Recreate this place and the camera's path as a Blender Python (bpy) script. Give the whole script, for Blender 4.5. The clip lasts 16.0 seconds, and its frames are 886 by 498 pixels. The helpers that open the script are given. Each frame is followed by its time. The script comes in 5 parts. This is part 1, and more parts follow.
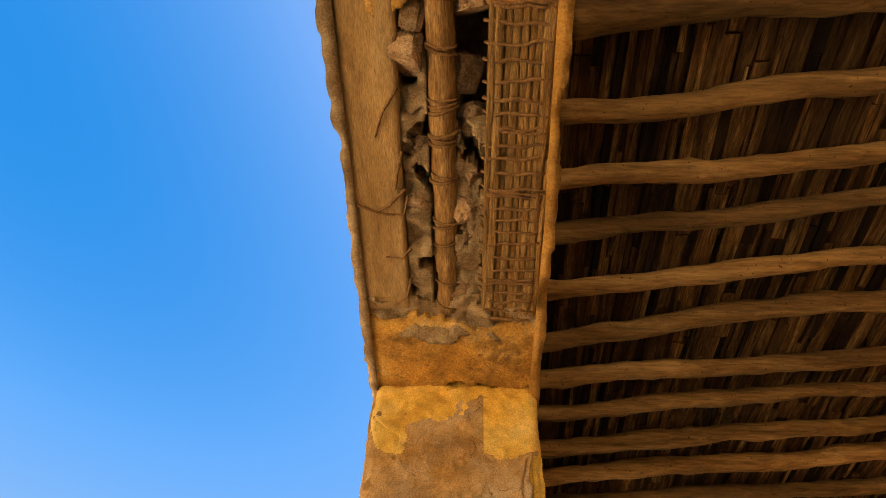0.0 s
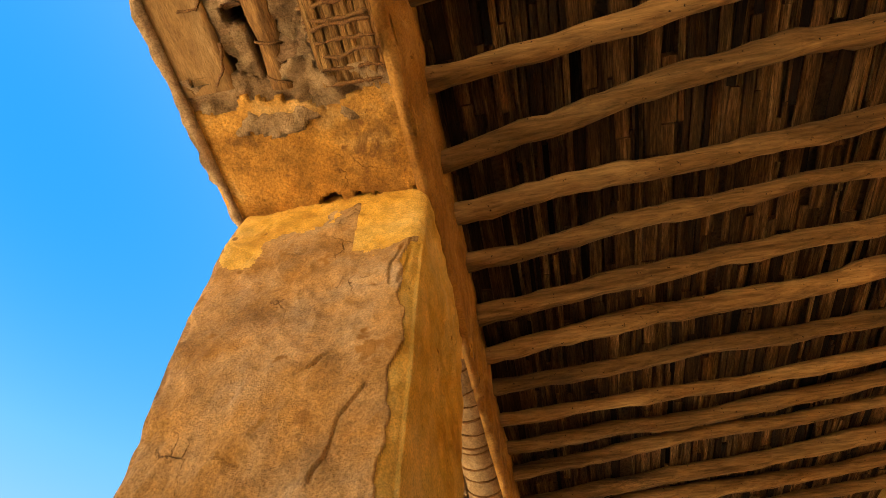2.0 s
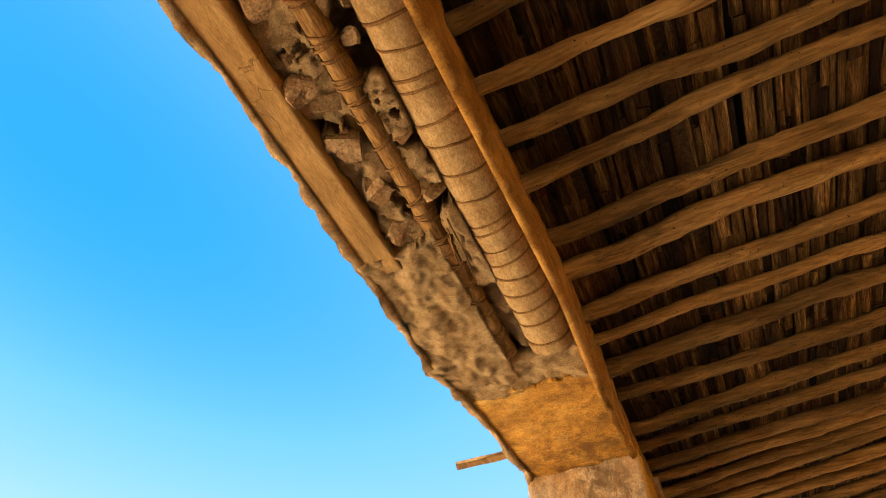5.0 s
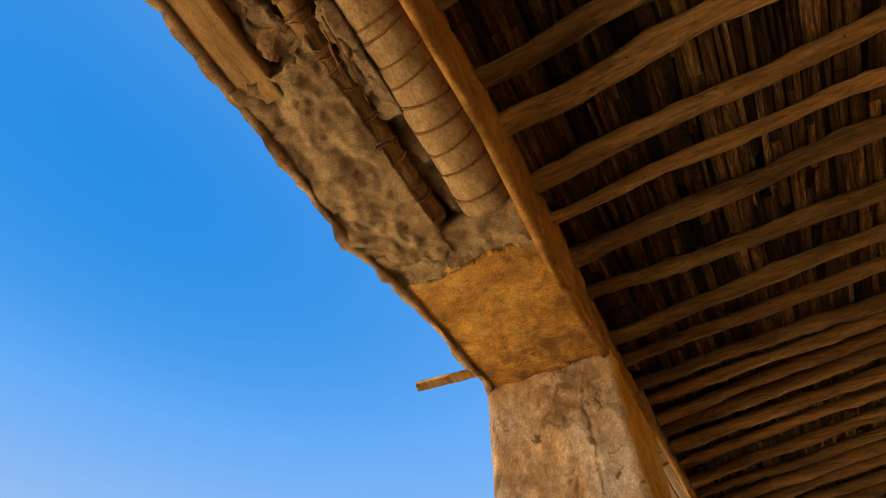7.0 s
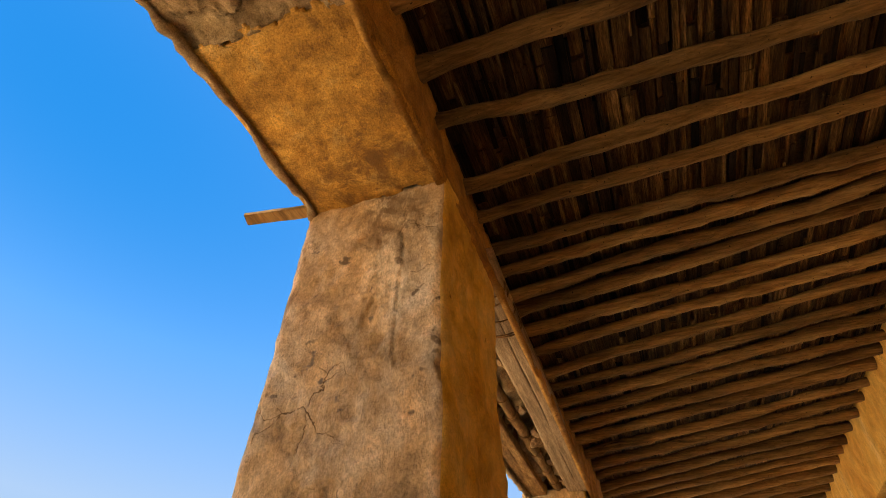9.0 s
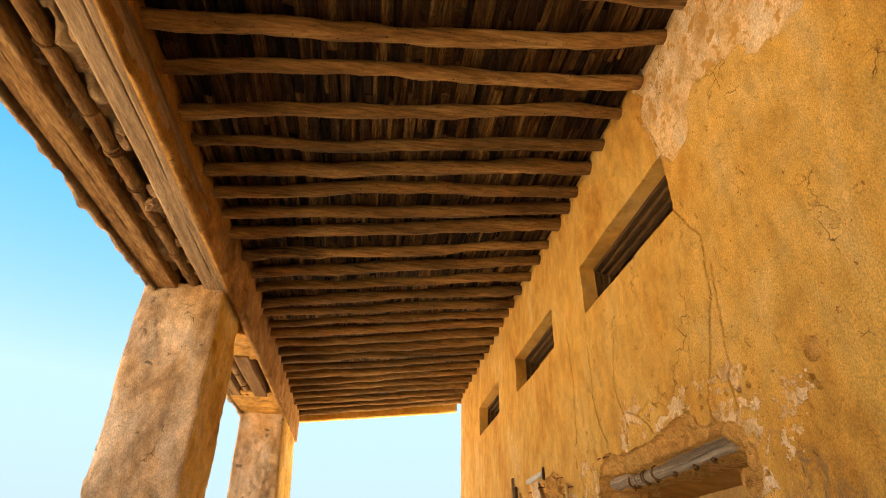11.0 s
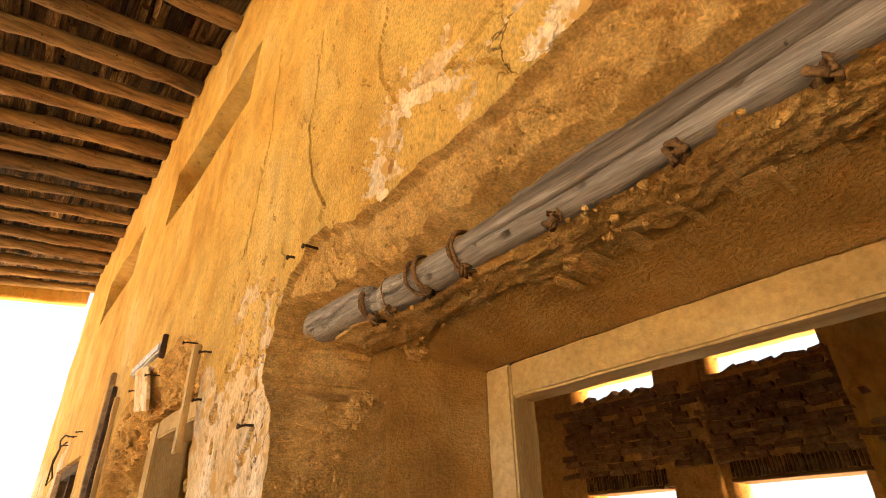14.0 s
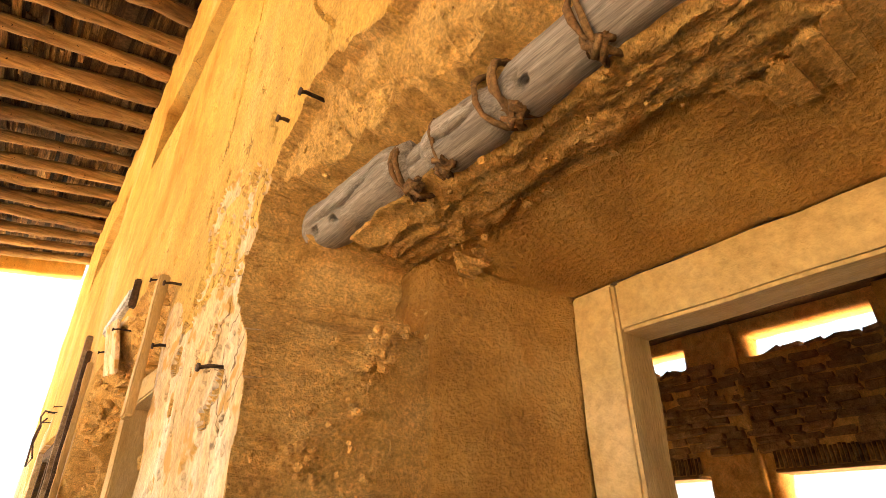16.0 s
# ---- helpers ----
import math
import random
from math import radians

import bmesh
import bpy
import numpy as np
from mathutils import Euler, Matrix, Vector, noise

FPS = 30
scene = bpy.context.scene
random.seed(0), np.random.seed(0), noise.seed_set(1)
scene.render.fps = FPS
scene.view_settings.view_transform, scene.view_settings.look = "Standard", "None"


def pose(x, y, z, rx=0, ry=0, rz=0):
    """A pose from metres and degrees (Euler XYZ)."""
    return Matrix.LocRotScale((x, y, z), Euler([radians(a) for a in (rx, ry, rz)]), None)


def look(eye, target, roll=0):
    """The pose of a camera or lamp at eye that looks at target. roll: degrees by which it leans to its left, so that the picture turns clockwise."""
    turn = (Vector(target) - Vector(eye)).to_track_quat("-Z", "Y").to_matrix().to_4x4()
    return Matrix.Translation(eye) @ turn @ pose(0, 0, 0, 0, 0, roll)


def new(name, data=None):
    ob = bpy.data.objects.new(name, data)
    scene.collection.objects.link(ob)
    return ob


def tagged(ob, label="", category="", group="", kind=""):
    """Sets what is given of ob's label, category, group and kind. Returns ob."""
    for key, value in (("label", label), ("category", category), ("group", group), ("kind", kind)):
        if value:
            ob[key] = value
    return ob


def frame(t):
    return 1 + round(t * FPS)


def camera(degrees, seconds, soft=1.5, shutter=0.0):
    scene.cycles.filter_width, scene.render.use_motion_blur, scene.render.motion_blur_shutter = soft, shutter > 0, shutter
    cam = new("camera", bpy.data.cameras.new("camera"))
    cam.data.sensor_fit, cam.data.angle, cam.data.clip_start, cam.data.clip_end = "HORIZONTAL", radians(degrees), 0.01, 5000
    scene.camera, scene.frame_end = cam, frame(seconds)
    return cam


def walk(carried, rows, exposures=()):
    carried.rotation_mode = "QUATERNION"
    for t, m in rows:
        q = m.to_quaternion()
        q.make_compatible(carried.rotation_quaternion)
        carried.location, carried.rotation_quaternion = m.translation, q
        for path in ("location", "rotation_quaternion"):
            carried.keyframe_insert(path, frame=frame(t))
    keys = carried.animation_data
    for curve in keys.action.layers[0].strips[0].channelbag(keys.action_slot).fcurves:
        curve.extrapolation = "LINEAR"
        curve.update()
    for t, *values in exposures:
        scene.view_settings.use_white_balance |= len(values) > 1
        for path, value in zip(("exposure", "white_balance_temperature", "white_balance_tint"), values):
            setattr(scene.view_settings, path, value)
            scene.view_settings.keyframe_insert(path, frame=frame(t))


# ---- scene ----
cam = camera(78.3, 16.0, soft=0.8)
PATH = [
    (0, (-0.063, 0.035, 1.72), (-0.171, 1.142, 3.383), 5.5),
    (0.5, (0.124, 0.2, 1.706), (-0.014, 1.29, 3.378), 4.8),
    (1, (0.283, 0.376, 1.735), (0.119, 1.459, 3.409), 3.8),
    (1.5, (0.38, 0.689, 1.7), (0.205, 1.772, 3.373), 2.3),
    (2, (0.556, 1.163, 1.664), (0.313, 2.252, 3.324), 1.9),
    (2.5, (0.773, 1.539, 1.622), (0.412, 2.704, 3.207), 0.8),
    (3, (0.869, 1.897, 1.496), (0.474, 3.094, 3.049), 0.4),
    (3.5, (0.84, 2.271, 1.433), (0.417, 3.474, 2.973), 0.1),
    (4, (0.732, 2.576, 1.56), (0.267, 3.773, 3.093), -0.0),
    (4.2, (0.699, 2.71, 1.58), (0.219, 3.898, 3.115), -0.1),
    (6.3, (0.583, 3.738, 1.568), (-0.038, 4.847, 3.112), 1.4),
    (6.5, (0.62, 3.858, 1.551), (-0.009, 4.965, 3.093), 1.5),
    (7, (0.743, 4.161, 1.477), (0.111, 5.282, 3.008), 1.2),
    (7.5, (0.856, 4.445, 1.406), (0.225, 5.59, 2.918), 1.1),
    (8, (0.942, 4.641, 1.31), (0.331, 5.81, 2.813), 0.6),
    (8.2, (0.952, 4.726, 1.3), (0.338, 5.908, 2.792), 1.0),
    (10.3, (1.48, 6.278, 1.407), (1.428, 7.914, 2.556), 2.8),
    (10.5, (1.586, 6.444, 1.417), (1.625, 8.103, 2.534), 2.3),
    (11, (1.777, 6.882, 1.39), (1.985, 8.57, 2.443), 1.4),
    (11.5, (2.054, 7.452, 1.36), (2.476, 9.139, 2.348), 0.1),
    (12, (2.296, 8.025, 1.359), (2.935, 9.668, 2.302), -0.9),
    (12.5, (2.474, 8.527, 1.38), (3.303, 10.091, 2.311), -0.7),
    (13, (2.705, 8.95, 1.431), (3.703, 10.408, 2.367), -1.2),
    (13.5, (2.812, 9.294, 1.491), (3.897, 10.686, 2.431), -1.5),
    (14, (2.93, 9.546, 1.509), (4.04, 10.913, 2.458), -1.3),
    (14.5, (3.089, 9.709, 1.551), (4.201, 11.066, 2.511), -0.8),
    (15, (3.172, 9.821, 1.595), (4.275, 11.181, 2.561), -0.7),
    (15.5, (3.194, 9.944, 1.588), (4.284, 11.32, 2.545), -0.6),
    (16, (3.185, 10.037, 1.54), (4.278, 11.438, 2.458), -0.5),
]
EXPOSURES = [(0.0, 2.2), (1.5, 2.4), (2.5, 3.0), (3.0, 3.05), (4.0, 3.3), (4.2, 3.3), (6.3, 2.1), (8.2, 2.1), (10.3, 2.8), (11.5, 2.9), (13.0, 3.12), (14.5, 3.75), (16.0, 4.05)]
walk(cam, [(t, look(eye, target, roll)) for t, eye, target, roll in PATH], EXPOSURES)

# ---- daylight ----
SUN_UP, SUN_TURN = 62.0, 100.0          # degrees: height, and turn from +y towards +x
world = bpy.data.worlds.new("world")
scene.world = world
world.use_nodes = True
wt = world.node_tree
wt.nodes.clear()
sky = wt.nodes.new("ShaderNodeTexSky")
sky.sky_type, sky.sun_disc = "NISHITA", False
sky.sun_elevation, sky.sun_rotation = radians(SUN_UP), radians(SUN_TURN)
sky.air_density, sky.dust_density, sky.ozone_density = 1.0, 1.5, 4.5
rich = wt.nodes.new("ShaderNodeHueSaturation")
# hazier and paler where the sky is brighter, towards the horizon
grey = wt.nodes.new("ShaderNodeRGBToBW")
haze = wt.nodes.new("ShaderNodeMapRange")
for socket, value in zip(("From Min", "From Max", "To Min", "To Max"), (1.3, 2.5, 1.4, 0.82)):
    haze.inputs[socket].default_value = value
wt.links.new(sky.outputs[0], grey.inputs[0])
wt.links.new(grey.outputs[0], haze.inputs["Value"])
wt.links.new(haze.outputs[0], rich.inputs["Saturation"])
over = wt.nodes.new("ShaderNodeMath")
over.operation, over.inputs[0].default_value = "DIVIDE", 1.6
wt.links.new(grey.outputs[0], over.inputs[1])
dim = wt.nodes.new("ShaderNodeMath")
dim.operation, dim.inputs[1].default_value = "MINIMUM", 1.0
wt.links.new(over.outputs[0], dim.inputs[0])
wt.links.new(dim.outputs[0], rich.inputs["Value"])
rich.inputs["Hue"].default_value = 0.495
bg = wt.nodes.new("ShaderNodeBackground")
bg.inputs["Strength"].default_value = 0.07
out = wt.nodes.new("ShaderNodeOutputWorld")
wt.links.new(sky.outputs[0], rich.inputs["Color"])
wt.links.new(rich.outputs[0], bg.inputs["Color"])
wt.links.new(bg.outputs[0], out.inputs["Surface"])
sun = new("sun", bpy.data.lights.new("sun", "SUN"))
sun.data.energy, sun.data.angle, sun.data.color = 5.0, radians(0.5), (1.0, 0.93, 0.82)
to_sun = Vector((math.sin(radians(SUN_TURN)) * math.cos(radians(SUN_UP)), math.cos(radians(SUN_TURN)) * math.cos(radians(SUN_UP)), math.sin(radians(SUN_UP))))
sun.matrix_world = look(to_sun * 50, (0, 0, 0))
scene.view_settings.exposure = 0.0


# ---- numeric noise ----
def lattice(i, j, k, seed):
    n = (i * 374761393 + j * 668265263 + k * 2147483647 + seed * 974634721) & 0xFFFFFFFF
    n = ((n ^ (n >> 13)) * 1274126177) & 0xFFFFFFFF
    return ((n ^ (n >> 16)) & 0xFFFF) / 32767.5 - 1.0


SLANT = np.array(Euler((0.61, 0.43, 0.77)).to_matrix())


def grain(p, size, seed=0):
    """Smooth noise of -1 to 1 at points p (N, 3), with lumps of that size."""
    p = np.asarray(p, float) @ SLANT / size
    c = np.floor(p).astype(np.int64)
    f = p - c
    f = f * f * (3 - 2 * f)
    total = 0
    for a in (0, 1):
        for b in (0, 1):
            for d in (0, 1):
                w = (f[:, 0] if a else 1 - f[:, 0]) * (f[:, 1] if b else 1 - f[:, 1]) * (f[:, 2] if d else 1 - f[:, 2])
                total = total + w * lattice(c[:, 0] + a, c[:, 1] + b, c[:, 2] + d, seed)
    return total


def rough(p, size, octaves=3, seed=0):
    return sum(grain(p, size / 2 ** o, seed + o) / 2 ** o for o in range(octaves))


# ---- materials ----
def material(name, colours, size=0.5, fine=0.02, stretch=(1, 1, 1), roughness=0.9, bump=0.3, metallic=0.0, spread=0.0,
             island=0.0, contrast=0.55, marks=(), mark_colour=(0.15, 0.12, 0.085), specks=None, speck_size=0.05, speck_amount=0.62, depth=0.008, mottle=0.25, mottle_size=0.0, crackle=0.0, tone=1.0):
    """A weathered surface: a large noise picks among colours, a fine one breaks them up, both lift the relief."""
    colours = [tuple(c * tone for c in col) for col in colours]
    m = bpy.data.materials.new(name)
    m.use_nodes = True
    t = m.node_tree
    b = t.nodes["Principled BSDF"]
    b.inputs["Roughness"].default_value, b.inputs["Metallic"].default_value = roughness, metallic
    b.inputs["Specular IOR Level"].default_value = 0.25
    geo = t.nodes.new("ShaderNodeNewGeometry")
    mp = t.nodes.new("ShaderNodeMapping")
    mp.inputs["Scale"].default_value = stretch
    t.links.new(geo.outputs["Position"], mp.inputs["Vector"])

    def tex(scale, detail, rough_=0.6, distort=0.0, plain=False):
        n = t.nodes.new("ShaderNodeTexNoise")
        n.inputs["Scale"].default_value, n.inputs["Detail"].default_value = scale, detail
        n.inputs["Roughness"].default_value, n.inputs["Distortion"].default_value = rough_, distort
        t.links.new(geo.outputs["Position"] if plain else mp.outputs[0], n.inputs["Vector"])
        return n.outputs["Fac"]

    def mix(kind, fac, a, c):
        n = t.nodes.new("ShaderNodeMix")
        n.data_type, n.blend_type = "RGBA", kind
        for sock, v in ((n.inputs["Factor"], fac), (n.inputs[6], a), (n.inputs[7], c)):
            if isinstance(v, bpy.types.NodeSocket):
                t.links.new(v, sock)
            else:
                sock.default_value = v if not isinstance(v, tuple) else (*v, 1) if len(v) == 3 else v
        return n.outputs[2]

    def ramp(fac, stops):
        n = t.nodes.new("ShaderNodeValToRGB")
        e = n.color_ramp.elements
        while len(e) < len(stops):
            e.new(0.5)
        for el, (pos, col) in zip(e, stops):
            el.position, el.color = pos, (*col, 1)
        t.links.new(fac, n.inputs[0])
        return n.outputs[0]

    big, small = tex(1 / size, 6, 0.65, 0.4), tex(1 / fine, 4, 0.7)
    lo, hi = 0.32, 0.68
    stops = [(lo + (hi - lo) * i / max(1, len(colours) - 1), c) for i, c in enumerate(colours)]
    col = ramp(big, stops)
    col = mix("MULTIPLY", 1.0, col, ramp(small, [(0.30, (1 - contrast, 1 - contrast * 1.03, 1 - contrast * 1.08)), (0.62, (1 + contrast * 0.45,) * 3)]))
    if mottle:
        col = mix("MULTIPLY", 1.0, col, ramp(tex(1 / (mottle_size or fine * 4), 6, 0.7, 0.3), [(0.34, (1 - mottle, 1 - mottle * 1.06, 1 - mottle * 1.15)), (0.62, (1 + mottle * 0.75,) * 3)]))
    cuts = None
    if crackle:
        # hairline cracks, only in some places
        wave = t.nodes.new("ShaderNodeTexNoise")
        wave.inputs["Scale"].default_value = 9.0
        wave.inputs["Detail"].default_value = 4.0
        t.links.new(geo.outputs["Position"], wave.inputs["Vector"])
        push = t.nodes.new("ShaderNodeVectorMath")
        push.operation = "MULTIPLY_ADD"
        t.links.new(wave.outputs["Color"], push.inputs[0])
        push.inputs[1].default_value = (0.16, 0.16, 0.16)
        t.links.new(geo.outputs["Position"], push.inputs[2])
        cell = t.nodes.new("ShaderNodeTexVoronoi")
        cell.feature = "DISTANCE_TO_EDGE"
        cell.inputs["Scale"].default_value = 1 / crackle
        t.links.new(push.outputs[0], cell.inputs["Vector"])
        line = ramp(cell.outputs["Distance"], [(0.0, (1, 1, 1)), (0.0025 / crackle, (0, 0, 0))])
        cuts = mix("MULTIPLY", 1.0, line, ramp(tex(2.6, 4, 0.6), [(0.56, (0, 0, 0)), (0.64, (1, 1, 1))]))
        col = mix("MIX", cuts, col, (0.16, 0.08, 0.02))
    if specks:
        sp = tex(1 / speck_size, 3, 0.6, 0.0, True)
        col = mix("MIX", ramp(sp, [(speck_amount, (0, 0, 0)), (speck_amount + 0.06, (1, 1, 1))]), col, specks)
    for spot, reach in marks:
        far_ = t.nodes.new("ShaderNodeVectorMath")
        far_.operation = "DISTANCE"
        t.links.new(geo.outputs["Position"], far_.inputs[0])
        far_.inputs[1].default_value = spot
        area = ramp(far_.outputs["Value"], [(0.0, (1, 1, 1)), (reach, (0, 0, 0))])
        blot = mix("MULTIPLY", 1.0, area, ramp(tex(1 / (reach * 0.35), 6, 0.75, 0.6), [(0.47, (0, 0, 0)), (0.60, (1, 1, 1))]))
        col = mix("MIX", blot, col, mark_colour)
    if spread or island:
        src = t.nodes.new("ShaderNodeObjectInfo").outputs["Random"] if spread else geo.outputs["Random Per Island"]
        k = spread or island
        col = mix("MULTIPLY", 1.0, col, ramp(src, [(0.0, (1 - k,) * 3), (1.0, (1 + k * 0.6, 1 + k * 0.55, 1 + k * 0.5))]))
    t.links.new(col, b.inputs["Base Color"])
    bp = t.nodes.new("ShaderNodeBump")
    bp.inputs["Strength"].default_value, bp.inputs["Distance"].default_value = bump, depth
    add = t.nodes.new("ShaderNodeMath")
    add.operation = "ADD"
    t.links.new(big, add.inputs[0])
    t.links.new(small, add.inputs[1])
    height = add.outputs[0]
    if cuts is not None:
        less = t.nodes.new("ShaderNodeMath")
        less.operation = "SUBTRACT"
        t.links.new(height, less.inputs[0])
        t.links.new(cuts, less.inputs[1])
        height = less.outputs[0]
    t.links.new(height, bp.inputs["Height"])
    t.links.new(bp.outputs[0], b.inputs["Normal"])
    return m


WALL = 3.43                 # face of the house wall
BURNS = [((1.2, 5.1, 4.15), 0.5), ((0.75, 5.4, 4.1), 0.4), ((0.75, 11.5, 4.1), 0.6), ((1.5, 11.9, 4.2), 0.4)]   # scorched places of the roof
OCHRE = material("ochre_plaster", [(0.52, 0.25, 0.035), (0.66, 0.36, 0.065), (0.71, 0.425, 0.095), (0.77, 0.51, 0.18)], 0.6, 0.006, (1, 1, 0.55), bump=1.0, contrast=0.36, mottle=0.18, mottle_size=0.10, crackle=0.16,
                 marks=[((WALL, 8.88, 1.80), 0.12), ((WALL, 8.97, 1.65), 0.12), ((WALL, 9.08, 1.61), 0.09), ((WALL, 8.8, 1.68), 0.2), ((WALL, 8.5, 1.6), 0.2)],
                 specks=(0.36, 0.16, 0.03), speck_size=0.028, speck_amount=0.655)
PALE = material("faded_plaster", [(0.62, 0.36, 0.12), (0.72, 0.50, 0.25), (0.80, 0.65, 0.46)], 0.2, 0.010, (1, 1, 0.6), bump=0.7, contrast=0.35, mottle=0.2, mottle_size=0.10, crackle=0.12,
                specks=(0.56, 0.30, 0.07), speck_size=0.08, speck_amount=0.56)
COLUMN = material("column_plaster", [(0.44, 0.20, 0.028), (0.54, 0.28, 0.065), (0.58, 0.34, 0.12), (0.62, 0.43, 0.22)], 0.45, 0.007, bump=1.0, contrast=0.45, mottle=0.35, mottle_size=0.2, tone=0.85, crackle=0.22,
                  specks=(0.34, 0.16, 0.03), speck_size=0.10, speck_amount=0.62)
COLUMN_INNER = material("column_ochre", [(0.54, 0.275, 0.03), (0.74, 0.43, 0.06), (0.82, 0.53, 0.12), (0.84, 0.60, 0.21)], 0.5, 0.006, bump=1.0, contrast=0.35, mottle=0.2, mottle_size=0.12,
                        specks=(0.30, 0.14, 0.02), speck_size=0.05, speck_amount=0.69)
COLUMN_PALE = material("column_faded", [(0.36, 0.22, 0.09), (0.56, 0.35, 0.16), (0.66, 0.47, 0.27), (0.68, 0.54, 0.37)], 0.35, 0.010, (1, 1, 0.6), bump=1.0, contrast=0.35, mottle=0.45, mottle_size=0.25, crackle=0.25, tone=0.95, marks=[((0.0, 6.92, 3.55), 0.45), ((0.05, 6.92, 3.45), 0.40), ((-0.40, 6.92, 3.3), 0.2), ((-0.38, 6.92, 2.98), 0.26), ((0.22, 6.92, 3.3), 0.3), ((-0.2, 11.55, 3.2), 0.3)], mark_colour=(0.17, 0.10, 0.045),
                       specks=(0.22, 0.15, 0.09), speck_size=0.10, speck_amount=0.65)
MUD = material("mud_core", [(0.40, 0.205, 0.045), (0.51, 0.285, 0.072), (0.60, 0.36, 0.11)], 0.10, 0.005, bump=1.0, depth=0.010, contrast=0.38, mottle=0.22, tone=1.32)
GREYMUD = material("grey_mortar", [(0.22, 0.135, 0.058), (0.35, 0.23, 0.105), (0.45, 0.315, 0.16)], 0.08, 0.007, bump=1.0, depth=0.012, contrast=0.45, mottle=0.3, mottle_size=0.10, tone=1.1)
STONE = material("rubble_stone", [(0.24, 0.135, 0.055), (0.34, 0.21, 0.10), (0.44, 0.31, 0.17)], 0.12, 0.012, bump=0.8, spread=0.3)
POLE = material("mangrove_pole", [(0.14, 0.072, 0.02), (0.33, 0.185, 0.055), (0.50, 0.31, 0.11)], 0.30, 0.035, (0.16, 2, 2), bump=1.0, spread=0.4, contrast=0.5, tone=0.72, mottle=0.35, mottle_size=0.35, marks=BURNS, mark_colour=(0.02, 0.013, 0.008),
                specks=(0.02, 0.01, 0.004), speck_size=0.022, speck_amount=0.66)
SLAT = material("palm_slat", [(0.06, 0.028, 0.008), (0.17, 0.088, 0.026), (0.42, 0.25, 0.085)], 0.2, 0.02, (4, 0.3, 4), bump=0.8, island=0.95, contrast=0.75, tone=0.66, mottle=0.4, marks=BURNS, mark_colour=(0.015, 0.010, 0.007))
WOOD_Y = material("plank_wood", [(0.17, 0.082, 0.02), (0.27, 0.14, 0.038), (0.36, 0.205, 0.065)], 0.3, 0.02, (4, 0.25, 4), bump=0.5, spread=0.2, contrast=0.45, tone=0.85,
                  specks=(0.03, 0.015, 0.006), speck_size=0.02, speck_amount=0.72)
TANPLANK = material("tan_plank", [(0.25, 0.14, 0.042), (0.35, 0.205, 0.07), (0.43, 0.275, 0.11)], 0.35, 0.012, (2, 0.5, 2), bump=0.5, contrast=0.3, mottle=0.25, mottle_size=0.15, crackle=0.2,
                    specks=(0.03, 0.015, 0.006), speck_size=0.018, speck_amount=0.74)
BARK = material("rope_wrapped_wood", [(0.15, 0.072, 0.018), (0.26, 0.138, 0.04), (0.36, 0.21, 0.075)], 0.12, 0.02, (3, 0.5, 3), bump=0.8, spread=0.2)
MATTING = material("pale_matting", [(0.24, 0.14, 0.05), (0.34, 0.215, 0.09), (0.42, 0.285, 0.135)], 0.2, 0.012, (2, 1, 2), bump=0.5, contrast=0.35)
GREYPLANK = material("weathered_plank", [(0.20, 0.13, 0.065), (0.31, 0.205, 0.11), (0.39, 0.28, 0.165)], 0.2, 0.015, (4, 0.3, 4), bump=0.6, contrast=0.45)
ROPE = material("palm_rope", [(0.13, 0.060, 0.017), (0.26, 0.135, 0.043)], 0.05, 0.005, bump=0.9, depth=0.003)
LOG = material("weathered_log", [(0.20, 0.145, 0.09), (0.38, 0.30, 0.21), (0.54, 0.455, 0.35)], 0.25, 0.008, (5, 0.16, 5), roughness=0.7, bump=0.9, contrast=0.4, mottle=0.3,
               specks=(0.05, 0.03, 0.018), speck_size=0.03, speck_amount=0.72)
FRAME = material("door_timber", [(0.40, 0.235, 0.07), (0.52, 0.33, 0.11), (0.60, 0.41, 0.18)], 0.3, 0.012, (4, 0.7, 0.7), roughness=0.75, bump=0.6, contrast=0.22, mottle=0.10, mottle_size=0.2,
                 specks=(0.20, 0.10, 0.03), speck_size=0.02, speck_amount=0.76)
DARKWOOD = material("window_timber", [(0.06, 0.03, 0.010), (0.13, 0.07, 0.023)], 0.2, 0.02, (3, 0.4, 3), bump=0.5)
LINTEL = material("lintel_plaster", [(0.30, 0.135, 0.02), (0.42, 0.205, 0.035), (0.54, 0.29, 0.07)], 0.22, 0.010, bump=0.9, contrast=0.35, mottle=0.3, mottle_size=0.2, tone=0.85,
                  specks=(0.26, 0.13, 0.03), speck_size=0.05, speck_amount=0.62)
SOFFIT_COAT = material("stained_soffit", [(0.26, 0.13, 0.025), (0.50, 0.245, 0.035), (0.62, 0.33, 0.06), (0.68, 0.42, 0.13)], 0.22, 0.010, bump=0.9, contrast=0.45, mottle=0.4, mottle_size=0.16, crackle=0.25, tone=0.88, marks=[((0.1, 6.55, 3.62), 0.45), ((-0.15, 6.8, 3.62), 0.45), ((0.2, 6.85, 3.62), 0.4), ((0.1, 1.95, 3.62), 0.3)], mark_colour=(0.17, 0.08, 0.02),
                       specks=(0.30, 0.14, 0.03), speck_size=0.04, speck_amount=0.64)
SAND = material("sand_ground", [(0.46, 0.34, 0.20), (0.56, 0.42, 0.26), (0.62, 0.48, 0.31)], 3.0, 0.05, bump=0.4)
